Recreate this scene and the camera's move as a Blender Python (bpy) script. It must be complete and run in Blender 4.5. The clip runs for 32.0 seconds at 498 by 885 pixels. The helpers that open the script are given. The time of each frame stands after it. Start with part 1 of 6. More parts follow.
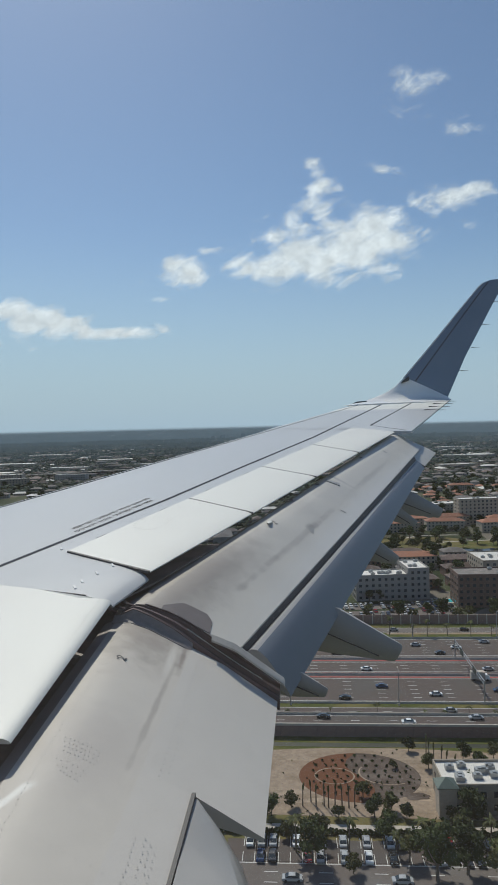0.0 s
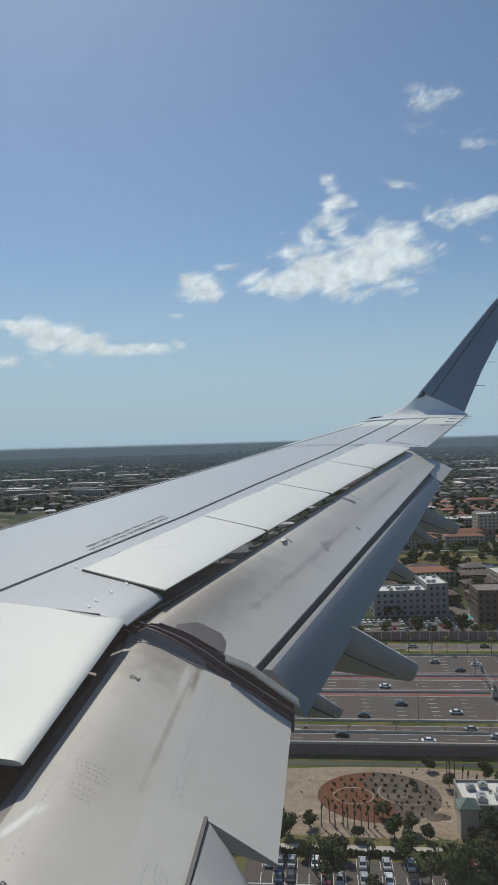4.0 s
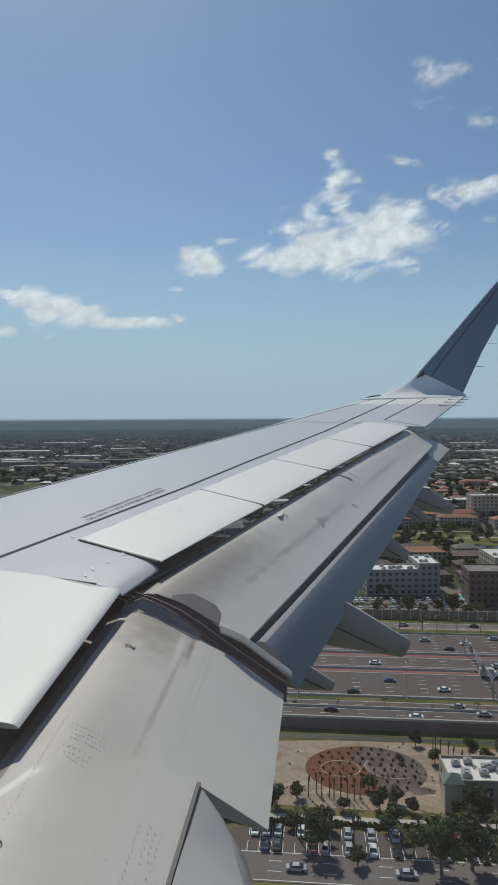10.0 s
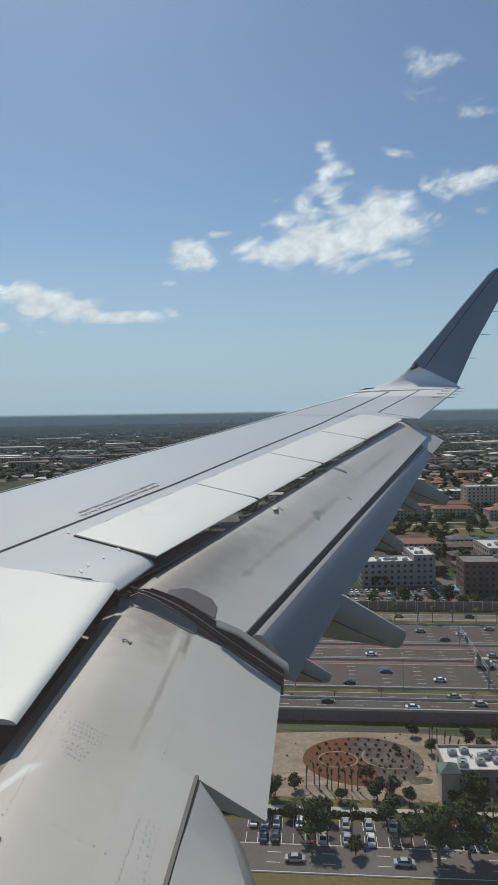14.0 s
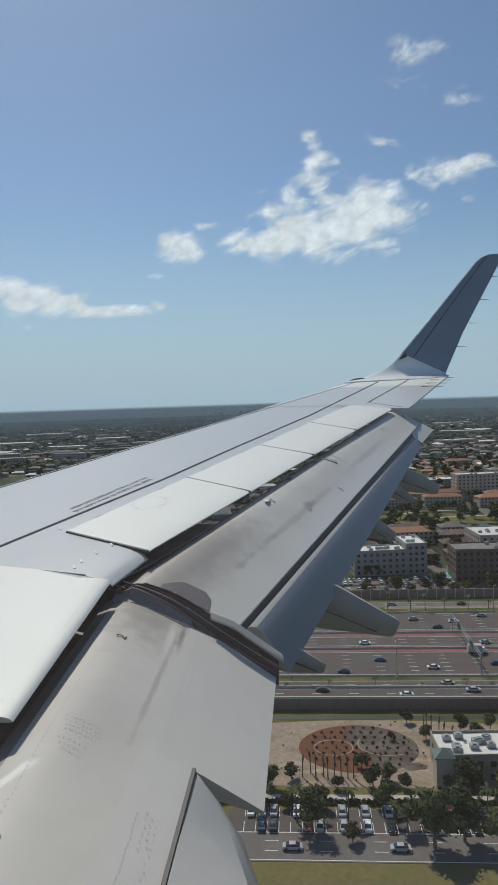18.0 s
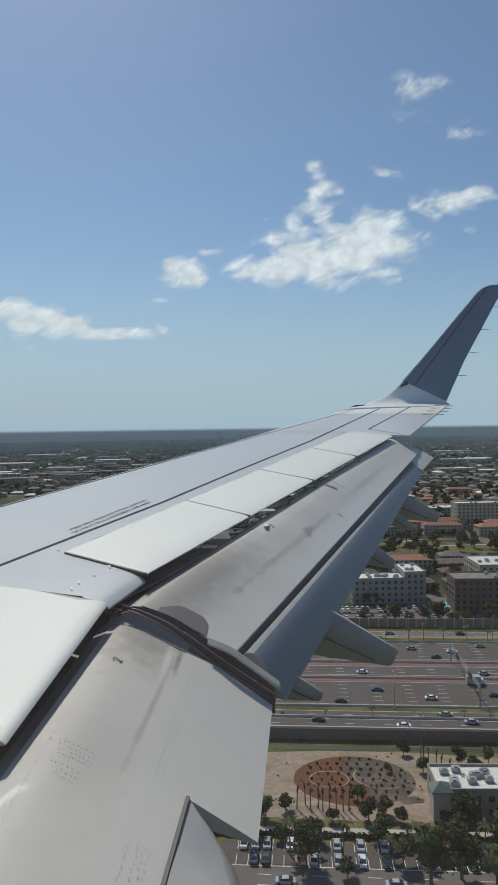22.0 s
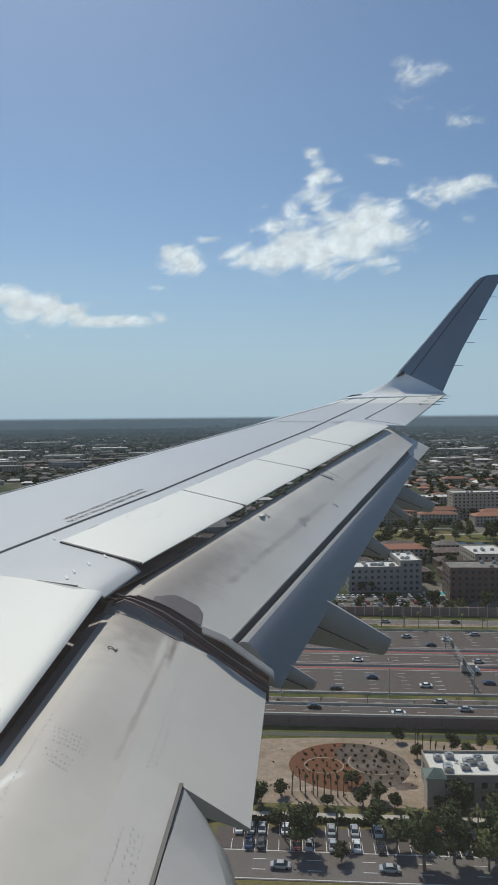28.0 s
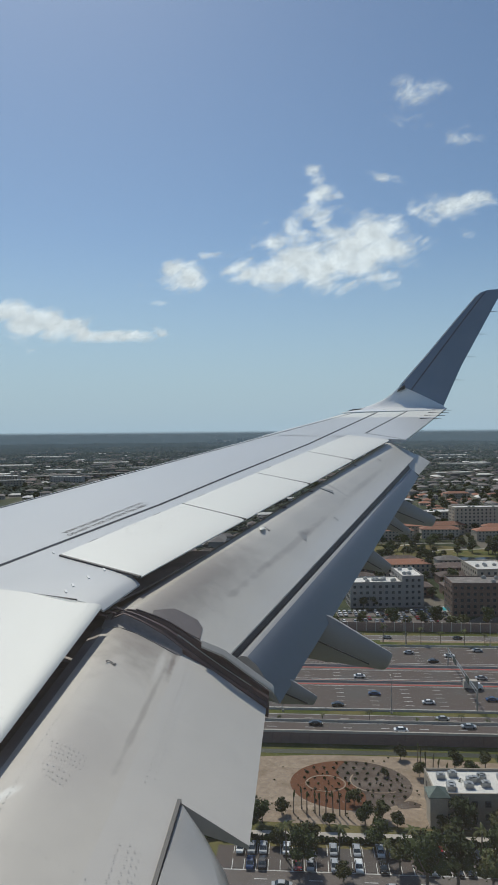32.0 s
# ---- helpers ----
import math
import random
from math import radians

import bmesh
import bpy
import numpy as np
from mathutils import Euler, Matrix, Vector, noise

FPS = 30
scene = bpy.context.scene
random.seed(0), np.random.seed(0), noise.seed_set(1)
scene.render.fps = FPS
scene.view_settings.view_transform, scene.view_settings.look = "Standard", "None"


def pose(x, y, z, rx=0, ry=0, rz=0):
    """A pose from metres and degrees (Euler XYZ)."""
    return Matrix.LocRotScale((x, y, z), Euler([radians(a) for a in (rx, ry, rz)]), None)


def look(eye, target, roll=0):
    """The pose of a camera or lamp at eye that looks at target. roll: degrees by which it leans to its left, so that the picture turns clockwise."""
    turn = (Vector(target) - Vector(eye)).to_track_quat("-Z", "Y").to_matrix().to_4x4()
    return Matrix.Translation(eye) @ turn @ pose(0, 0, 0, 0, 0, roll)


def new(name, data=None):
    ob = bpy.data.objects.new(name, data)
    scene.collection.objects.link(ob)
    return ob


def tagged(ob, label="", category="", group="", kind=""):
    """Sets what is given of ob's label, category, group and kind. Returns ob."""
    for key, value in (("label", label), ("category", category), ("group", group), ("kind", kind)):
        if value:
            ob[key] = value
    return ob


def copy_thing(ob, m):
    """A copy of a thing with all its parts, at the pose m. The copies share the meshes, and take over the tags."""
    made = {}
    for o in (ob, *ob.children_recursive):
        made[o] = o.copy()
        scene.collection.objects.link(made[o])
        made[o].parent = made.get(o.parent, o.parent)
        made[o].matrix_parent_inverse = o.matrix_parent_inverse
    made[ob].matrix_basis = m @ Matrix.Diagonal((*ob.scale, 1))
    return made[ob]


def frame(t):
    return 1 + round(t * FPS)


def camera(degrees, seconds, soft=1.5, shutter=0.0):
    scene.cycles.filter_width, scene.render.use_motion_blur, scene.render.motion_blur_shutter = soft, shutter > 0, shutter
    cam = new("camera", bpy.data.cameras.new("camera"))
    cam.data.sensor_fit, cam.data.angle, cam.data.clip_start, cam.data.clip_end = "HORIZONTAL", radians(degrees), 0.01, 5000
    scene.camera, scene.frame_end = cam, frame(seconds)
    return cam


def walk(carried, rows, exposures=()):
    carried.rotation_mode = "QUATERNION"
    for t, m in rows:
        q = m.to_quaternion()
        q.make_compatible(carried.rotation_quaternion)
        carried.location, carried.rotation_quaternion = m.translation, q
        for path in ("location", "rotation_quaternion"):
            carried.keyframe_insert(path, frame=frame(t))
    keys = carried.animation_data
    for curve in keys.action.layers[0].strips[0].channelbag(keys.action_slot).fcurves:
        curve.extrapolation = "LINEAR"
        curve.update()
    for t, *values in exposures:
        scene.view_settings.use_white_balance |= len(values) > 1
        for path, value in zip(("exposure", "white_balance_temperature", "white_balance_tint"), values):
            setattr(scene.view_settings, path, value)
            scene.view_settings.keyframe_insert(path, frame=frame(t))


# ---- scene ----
cam = camera(40.0, 32.0, soft=1.65)

# seconds, eye in metres, turn in degrees: a seat by the window just behind the wing
PATH = [
    (0, -0.004, 0.000, 99.988, 88.48, 1.41, 4.72),
    (0.5, 0.005, 0.006, 99.987, 87.68, 1.72, 4.90),
    (1, 0.006, -0.007, 99.996, 87.43, 1.67, 5.12),
    (1.5, 0.011, 0.001, 99.992, 88.62, 1.67, 5.28),
    (2, 0.013, -0.002, 99.997, 89.09, 1.61, 5.39),
    (2.5, 0.021, -0.000, 100.005, 88.99, 1.72, 5.53),
    (4.5, 0.013, -0.001, 100.010, 89.91, 1.47, 6.34),
    (5, 0.003, 0.000, 99.996, 89.89, 1.37, 6.57),
    (5.5, 0.008, 0.003, 99.989, 89.63, 1.53, 6.69),
    (6, 0.009, 0.002, 99.987, 89.34, 1.67, 6.49),
    (6.5, 0.006, 0.011, 99.971, 88.21, 1.58, 6.21),
    (7, -0.007, 0.000, 99.981, 87.56, 1.10, 6.17),
    (7.5, 0.004, 0.005, 99.990, 87.54, 0.97, 6.33),
    (8, 0.001, 0.008, 99.990, 86.53, 0.72, 6.34),
    (8.5, -0.016, 0.004, 99.963, 86.91, 0.38, 6.26),
    (9, -0.001, -0.002, 99.987, 87.55, 0.42, 6.23),
    (9.5, 0.001, -0.006, 99.988, 87.89, 0.28, 6.01),
    (10, 0.002, 0.003, 99.993, 87.80, 0.27, 5.86),
    (10.5, 0.005, 0.001, 99.990, 87.51, 0.33, 5.79),
    (11, 0.012, -0.005, 100.006, 87.26, 0.40, 5.68),
    (11.5, 0.012, -0.003, 100.009, 87.52, 0.52, 5.63),
    (12, 0.016, 0.001, 100.006, 87.91, 0.69, 5.66),
    (12.5, 0.006, -0.004, 100.007, 87.44, 0.54, 5.56),
    (13, 0.003, 0.002, 99.988, 86.94, 0.74, 5.50),
    (13.5, 0.003, 0.003, 99.993, 87.13, 0.86, 5.41),
    (15.5, 0.005, -0.001, 99.996, 87.74, 0.76, 5.27),
    (16, 0.013, -0.002, 99.999, 88.65, 1.16, 5.53),
    (16.5, 0.012, -0.002, 100.008, 89.27, 1.38, 5.62),
    (17, 0.000, -0.002, 99.989, 87.95, 1.49, 5.27),
    (17.5, 0.003, 0.001, 99.992, 87.01, 1.88, 4.82),
    (18, 0.001, -0.000, 100.000, 86.58, 1.86, 4.53),
    (18.5, -0.005, -0.004, 100.002, 86.59, 1.78, 4.38),
    (19, 0.004, 0.000, 99.999, 86.57, 1.73, 4.54),
    (19.5, 0.004, -0.004, 100.000, 86.71, 1.46, 4.80),
    (20, -0.000, 0.000, 100.000, 87.30, 1.20, 5.00),
    (20.5, 0.005, -0.005, 100.011, 87.67, 0.96, 5.15),
    (21, -0.001, -0.000, 100.012, 88.02, 0.72, 5.02),
    (21.5, -0.008, 0.001, 99.996, 87.71, 0.60, 4.76),
    (22, -0.002, -0.009, 99.999, 88.63, 0.77, 4.59),
    (22.5, 0.010, -0.009, 100.011, 89.77, 0.94, 4.48),
    (23, 0.015, -0.005, 100.016, 88.45, 1.10, 4.06),
    (23.5, -0.002, 0.002, 99.997, 87.14, 1.02, 3.66),
    (24, 0.004, -0.008, 99.996, 87.91, 1.10, 3.65),
    (24.5, 0.013, -0.005, 100.020, 88.62, 1.18, 3.55),
    (25, 0.015, -0.015, 100.012, 88.35, 1.02, 3.59),
    (25.5, 0.014, -0.020, 100.012, 88.36, 0.79, 3.82),
    (26, 0.021, -0.017, 100.023, 88.82, 0.83, 4.14),
    (26.5, 0.025, -0.017, 100.017, 89.40, 0.77, 4.56),
    (28.5, 0.008, -0.018, 100.005, 87.36, 0.48, 4.30),
    (29, 0.013, -0.021, 99.995, 89.07, 0.84, 4.26),
    (29.5, 0.013, -0.023, 99.992, 89.70, 1.04, 4.26),
    (30, 0.014, -0.021, 99.998, 89.31, 0.92, 4.34),
    (30.5, 0.013, -0.021, 100.003, 88.99, 0.65, 4.39),
    (31, 0.014, -0.020, 99.993, 89.47, 0.59, 4.58),
    (31.5, 0.014, -0.021, 100.000, 89.28, 0.46, 4.60),
    (32, 0.019, -0.015, 100.000, 88.90, 0.48, 4.45),
]
walk(cam, [(t, pose(x, y, z, rx, ry, rz)) for t, x, y, z, rx, ry, rz in PATH],
     exposures=[(t, e, 6080, 2.5) for t, e in ((0, -0.04), (2.5, -0.04), (5, -0.12), (9, -0.14), (12, -0.06), (17, -0.05), (20, -0.14), (22, -0.08), (24, -0.03), (26, 0.01), (29, -0.03), (32, -0.05))])

EYE = 100.0          # height of the seat over the ground
TURN = 5.0           # the motorway runs almost along the flight
GROUND = pose(0, 0, 0, 0, 0, TURN)
ROADS = GROUND @ pose(60, 270, 0) @ pose(0, 0, 0, 0, 0, -4.5) @ pose(-60, -270, 0)      # motorway corridor, slightly askew

# ---- sky and sun ----
SUN_EL, SUN_AZ = 52.0, 27.0      # degrees up, degrees to the left of straight out
world = bpy.data.worlds.new("sky")
scene.world = world
world.use_nodes = True
wn = world.node_tree.nodes
sky = wn.new("ShaderNodeTexSky")
sky.sky_type, sky.sun_disc = "NISHITA", False
sky.sun_elevation, sky.sun_rotation = radians(SUN_EL), radians(-SUN_AZ)
sky.air_density, sky.dust_density, sky.ozone_density = 1.0, 0.6, 3.2
wn["Background"].inputs["Strength"].default_value = 0.079
wl = world.node_tree.links
way, split, low = wn.new("ShaderNodeTexCoord"), wn.new("ShaderNodeSeparateXYZ"), wn.new("ShaderNodeMapRange")
low.interpolation_type = "SMOOTHSTEP"           # moist pale air low over the land
low.inputs["From Min"].default_value, low.inputs["From Max"].default_value = -0.03, 0.29
low.inputs["To Min"].default_value, low.inputs["To Max"].default_value = 0.97, 0.0
air = wn.new("ShaderNodeMix")
air.data_type = "RGBA"
air.inputs["B"].default_value = (4.95, 6.3, 7.5, 1)
wl.new(way.outputs["Generated"], split.inputs[0]), wl.new(split.outputs["Z"], low.inputs["Value"])
wl.new(low.outputs[0], air.inputs["Factor"]), wl.new(sky.outputs[0], air.inputs["A"])
wl.new(air.outputs["Result"], wn["Background"].inputs["Color"])
sun = new("sun", bpy.data.lights.new("sun", "SUN"))
sun.data.energy, sun.data.angle, sun.data.color = 3.2, radians(0.53), (1.0, 0.895, 0.765)
sun.matrix_world = look((0, 0, 300), (math.sin(radians(SUN_AZ)) * 100, -math.cos(radians(SUN_AZ)) * 100,
                                      300 - math.tan(radians(SUN_EL)) * 100))

# ---- materials ----
def material(name, base, rough=0.5, metal=0.0, vary=0.15, size=1.0, bump=0.0, second=None, amount=0.0, spec=0.5, fine=8.0,
             space="Object", coat=0.0, low=0.45, high=0.62):
    """Base colour with broad and fine variation, an optional second colour in patches, and fine relief."""
    m = bpy.data.materials.new(name)
    m.use_nodes = True
    n, l = m.node_tree.nodes, m.node_tree.links
    b = n["Principled BSDF"]
    b.inputs["Roughness"].default_value, b.inputs["Metallic"].default_value = rough, metal
    b.inputs["Specular IOR Level"].default_value = spec
    b.inputs["Coat Weight"].default_value = coat
    tc = n.new("ShaderNodeTexCoord")
    big = n.new("ShaderNodeTexNoise")
    big.inputs["Scale"].default_value, big.inputs["Detail"].default_value = 1.0 / size, 5
    small = n.new("ShaderNodeTexNoise")
    small.inputs["Scale"].default_value, small.inputs["Detail"].default_value = fine / size, 6
    for t in (big, small):
        l.new(tc.outputs[space], t.inputs["Vector"])
    col = n.new("ShaderNodeRGB")
    col.outputs[0].default_value = (*base, 1)
    now = col.outputs[0]
    if second:
        ramp = n.new("ShaderNodeValToRGB")
        ramp.color_ramp.elements[0].position, ramp.color_ramp.elements[1].position = low, high
        l.new(big.outputs["Fac"], ramp.inputs["Fac"])
        k = n.new("ShaderNodeMath")
        k.operation = "MULTIPLY"
        k.inputs[1].default_value = amount
        l.new(ramp.outputs["Color"], k.inputs[0])
        mix = n.new("ShaderNodeMix")
        mix.data_type = "RGBA"
        mix.inputs["B"].default_value = (*second, 1)
        l.new(k.outputs[0], mix.inputs["Factor"]), l.new(now, mix.inputs["A"])
        now = mix.outputs["Result"]
    add = n.new("ShaderNodeMath")
    add.operation = "ADD"
    l.new(big.outputs["Fac"], add.inputs[0]), l.new(small.outputs["Fac"], add.inputs[1])
    rng = n.new("ShaderNodeMapRange")
    rng.inputs["From Min"].default_value, rng.inputs["From Max"].default_value = 0.6, 1.4
    rng.inputs["To Min"].default_value, rng.inputs["To Max"].default_value = 1 - vary, 1 + vary
    l.new(add.outputs[0], rng.inputs["Value"])
    hsv = n.new("ShaderNodeHueSaturation")
    l.new(now, hsv.inputs["Color"]), l.new(rng.outputs[0], hsv.inputs["Value"])
    l.new(hsv.outputs[0], b.inputs["Base Color"])
    if bump:
        bm = n.new("ShaderNodeBump")
        bm.inputs["Strength"].default_value, bm.inputs["Distance"].default_value = bump, 0.02 * size
        l.new(small.outputs["Fac"], bm.inputs["Height"]), l.new(bm.outputs[0], b.inputs["Normal"])
    return m


def smear(m, at, half, turn, colour, amount, ragged=0.9):
    """A soft stain, worn patch or painted glint: an oval on the plan with a ragged rim."""
    n, l = m.node_tree.nodes, m.node_tree.links
    base = n["Principled BSDF"].inputs["Base Color"]
    old = base.links[0].from_socket
    tc = [x for x in n if x.bl_idname == "ShaderNodeTexCoord"][0]
    mp = n.new("ShaderNodeMapping")
    mp.vector_type = "TEXTURE"
    mp.inputs["Location"].default_value = (*at, 0)
    mp.inputs["Rotation"].default_value = (0, 0, radians(turn))
    mp.inputs["Scale"].default_value = (*half, 1000)
    ln = n.new("ShaderNodeVectorMath")
    ln.operation = "LENGTH"
    ns = n.new("ShaderNodeTexNoise")
    ns.inputs["Scale"].default_value, ns.inputs["Detail"].default_value = 9.0, 6
    rag = n.new("ShaderNodeMath")
    rag.operation = "MULTIPLY_ADD"
    rag.inputs[1].default_value = ragged
    k = n.new("ShaderNodeMapRange")
    k.interpolation_type = "SMOOTHSTEP"
    k.inputs["From Min"].default_value, k.inputs["From Max"].default_value = 0.15 + ragged / 2, 1.0 + ragged / 2
    k.inputs["To Min"].default_value, k.inputs["To Max"].default_value = amount, 0.0
    mix = n.new("ShaderNodeMix")
    mix.data_type = "RGBA"
    mix.inputs["B"].default_value = (*colour, 1)
    l.new(tc.outputs["Object"], mp.inputs[0]), l.new(mp.outputs[0], ln.inputs[0]), l.new(tc.outputs["Object"], ns.inputs["Vector"])
    l.new(ns.outputs["Fac"], rag.inputs[0]), l.new(ln.outputs["Value"], rag.inputs[2]), l.new(rag.outputs[0], k.inputs["Value"])
    l.new(k.outputs[0], mix.inputs["Factor"]), l.new(old, mix.inputs["A"]), l.new(mix.outputs["Result"], base)


def random_hue(m, spread, by="object"):
    """Lets single things or loose pieces differ a little in tone."""
    n, l = m.node_tree.nodes, m.node_tree.links
    if by == "object":
        r = n.new("ShaderNodeObjectInfo").outputs["Random"]
    else:
        r = n.new("ShaderNodeNewGeometry").outputs["Random Per Island"]
    h = [x for x in n if x.bl_idname == "ShaderNodeHueSaturation"][0]
    old = h.inputs["Value"].links[0].from_socket
    k = n.new("ShaderNodeMapRange")
    k.inputs["To Min"].default_value, k.inputs["To Max"].default_value = 1 - spread, 1 + spread
    l.new(r, k.inputs["Value"])
    mul = n.new("ShaderNodeMath")
    mul.operation = "MULTIPLY"
    l.new(old, mul.inputs[0]), l.new(k.outputs[0], mul.inputs[1]), l.new(mul.outputs[0], h.inputs["Value"])
    return m


# the aircraft
wing_grey = material("wing_grey_paint", (0.495, 0.505, 0.515), 0.34, 0.0, 0.05, 1.6, 0.02, (0.43, 0.445, 0.46), 0.35)
panel_white = material("panel_white_paint", (0.66, 0.665, 0.635), 0.5, 0.0, 0.04, 0.9, 0.015, (0.59, 0.585, 0.56), 0.4)
flap_grey = material("flap_grey_paint", (0.52, 0.49, 0.445), 0.38, 0.0, 0.05, 0.8, 0.015, (0.48, 0.455, 0.425), 0.4)
inner_grey = material("inboard_flap_paint", (0.55, 0.515, 0.47), 0.6, 0.0, 0.05, 0.8, 0.015, (0.50, 0.475, 0.445), 0.4, spec=0.3)
for spot in (((-0.762, 3.25), (0.80, 0.020), 90, (0.27, 0.235, 0.215), 0.5, 1.3), ((-0.738, 3.86), (0.26, 0.026), 92, (0.20, 0.165, 0.15), 0.75),
             ((-1.00, 4.10), (0.42, 0.8), 0, (0.25, 0.215, 0.19), 0.68), ((-0.79, 3.78), (0.30, 0.030), 92, (0.64, 0.61, 0.565), 0.7, 0.8),
             # the pale streak at y 2.34 is a sun glint painted into the colour
             ((-0.92, 2.75), (0.30, 0.5), 0, (0.44, 0.405, 0.38), 0.5), ((-1.10, 2.34), (0.17, 0.035), 60, (0.78, 0.78, 0.75), 0.8),
             ((-0.55, 2.0), (0.15, 0.6), 0, (0.47, 0.455, 0.44), 0.5), ((-0.45, 3.1), (0.012, 0.03), 40, (0.2, 0.17, 0.16), 0.7)):
    smear(inner_grey, *spot)
flap_soiled = material("main_flap_paint", (0.63, 0.595, 0.535), 0.38, 0.0, 0.05, 0.7, 0.015, (0.48, 0.455, 0.42), 0.45)
for spot in (((-0.82, 4.6), (1.5, 0.34), 68, (0.23, 0.195, 0.17), 0.72, 0.45), ((-0.05, 5.95), (1.7, 0.040), 70, (0.33, 0.295, 0.27), 0.4, 1.3),
             ((-0.46, 4.84), (0.20, 0.03), 70, (0.22, 0.19, 0.175), 0.25, 1.4), ((-0.27, 5.38), (0.22, 0.03), 70, (0.22, 0.19, 0.175), 0.25, 1.4),
             ((0.03, 6.20), (0.16, 0.06), 70, (0.20, 0.18, 0.17), 0.6), ((0.28, 7.65), (0.28, 0.05), 160, (0.36, 0.34, 0.33), 0.6),
             ((0.75, 8.2), (1.2, 0.05), 70, (0.36, 0.335, 0.31), 0.45), ((0.62, 7.3), (4.5, 0.19), 70.8, (0.64, 0.63, 0.61), 0.8, 0.5)):
    smear(flap_soiled, *spot)
flap_clean = material("cleaner_flap_paint", (0.55, 0.52, 0.485), 0.55, 0.0, 0.05, 0.9, 0.015, (0.49, 0.47, 0.44), 0.4, spec=0.35)
smear(flap_clean, (-0.745, 3.86), (0.26, 0.028), 92, (0.22, 0.185, 0.17), 0.6)
smear(flap_clean, (0.05, 6.20), (0.16, 0.06), 70, (0.25, 0.23, 0.22), 0.5)
# flap nose coloured dark: the spoilers' shadow band is painted in
nose_shaded = material("shaded_flap_nose", (0.20, 0.17, 0.16), 0.5, 0.0, 0.15, 0.5, 0.02, (0.30, 0.265, 0.245), 0.5)
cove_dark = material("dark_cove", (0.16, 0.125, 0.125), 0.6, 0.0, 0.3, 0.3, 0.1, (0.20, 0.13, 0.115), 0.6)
seal_black = material("black_rubber_seal", (0.045, 0.042, 0.045), 0.6, 0.0, 0.2, 0.2)
rail_brown = material("brown_track_metal", (0.135, 0.088, 0.083), 0.5, 0.0, 0.25, 0.15, 0.05, (0.07, 0.055, 0.055), 0.6)
bare_metal = material("bare_metal", (0.62, 0.62, 0.60), 0.28, 0.9, 0.1, 0.2)
stripe_grey = material("walkway_stripe", (0.07, 0.075, 0.088), 0.9, 0.0, 0.1, 0.3, spec=0.05)
mark_black = material("black_stencil", (0.03, 0.03, 0.035), 0.6)
rivet_grey = material("rivet_heads", (0.35, 0.335, 0.32), 0.5)
# flap paint darkened and blued, so the steep face holds its shade in colour
aft_shaded = material("aft_flap_shaded_paint", (0.14, 0.163, 0.20), 0.4, 0.0, 0.06, 0.9, 0.02, (0.14, 0.16, 0.19), 0.5)
tip_white = material("winglet_white_paint", (0.90, 0.89, 0.86), 0.2, 0.0, 0.04, 0.8)
tip_blue = material("winglet_blue_paint", (0.18, 0.24, 0.32), 0.22, 0.0, 0.06, 0.8, 0.0, (0.12, 0.18, 0.25), 0.4, coat=0.5)
# paler copy for the nose, a painted highlight beside the shaded face
nose_lit = material("aft_flap_lit_nose", (0.40, 0.39, 0.375), 0.3, 0.0, 0.05, 0.6)
fairing_grey = material("fairing_grey_paint", (0.36, 0.35, 0.335), 0.36, 0.0, 0.06, 0.6)

notch_grey = material("notch_fairing_paint", (0.27, 0.265, 0.26), 0.3, 0.0, 0.05, 0.5)
body_paint = material("fuselage_paint", (0.22, 0.235, 0.26), 0.4, 0.0, 0.04, 1.5)

# the ground
asphalt = material("asphalt", (0.089, 0.069, 0.061), 0.9, 0, 0.12, 18, 0.1, (0.075, 0.073, 0.07), 0.6, fine=12)
old_asphalt = material("worn_asphalt", (0.126, 0.106, 0.096), 0.9, 0, 0.14, 14, 0.1, (0.14, 0.135, 0.13), 0.6, fine=12)
concrete = material("concrete", (0.44, 0.40, 0.345), 0.9, 0, 0.1, 6, 0.05, (0.34, 0.32, 0.29), 0.5)
road_paint = material("white_road_paint", (0.62, 0.62, 0.60), 0.7, 0, 0.12, 3)
red_paint = material("red_barrier_stripe", (0.30, 0.05, 0.045), 0.7, 0, 0.1, 8)
grass = material("mown_grass", (0.085, 0.098, 0.030), 1.0, 0, 0.3, 16, 0.3, (0.155, 0.13, 0.055), 0.75, fine=14, spec=0.1)
dry_grass = material("dry_grass", (0.16, 0.135, 0.06), 1.0, 0, 0.25, 20, 0.3, (0.09, 0.10, 0.035), 0.6, fine=14, spec=0.1)
sand = material("bare_sand", (0.315, 0.25, 0.19), 1.0, 0, 0.28, 9, 0.3, (0.215, 0.165, 0.12), 0.9, fine=6, spec=0.1)
track_sand = material("packed_sand", (0.27, 0.215, 0.16), 1.0, 0, 0.25, 5, 0.3, (0.34, 0.27, 0.205), 0.9, fine=6, spec=0.1)
red_earth = material("red_earth", (0.145, 0.068, 0.04), 1.0, 0, 0.2, 8, 0.3, (0.12, 0.058, 0.035), 0.6, fine=10, spec=0.1)
mulch = material("brown_mulch", (0.105, 0.082, 0.068), 1.0, 0, 0.3, 6, 0.4, (0.15, 0.125, 0.108), 0.6, spec=0.1)
lake_water = material("lake_water", (0.025, 0.035, 0.05), 0.12, 0, 0.1, 60, 0.02)
canal_water = material("murky_canal_water", (0.035, 0.04, 0.028), 0.45, 0, 0.15, 20, 0.05)
pool_water = material("pool_water", (0.05, 0.42, 0.46), 0.1, 0, 0.08, 3)
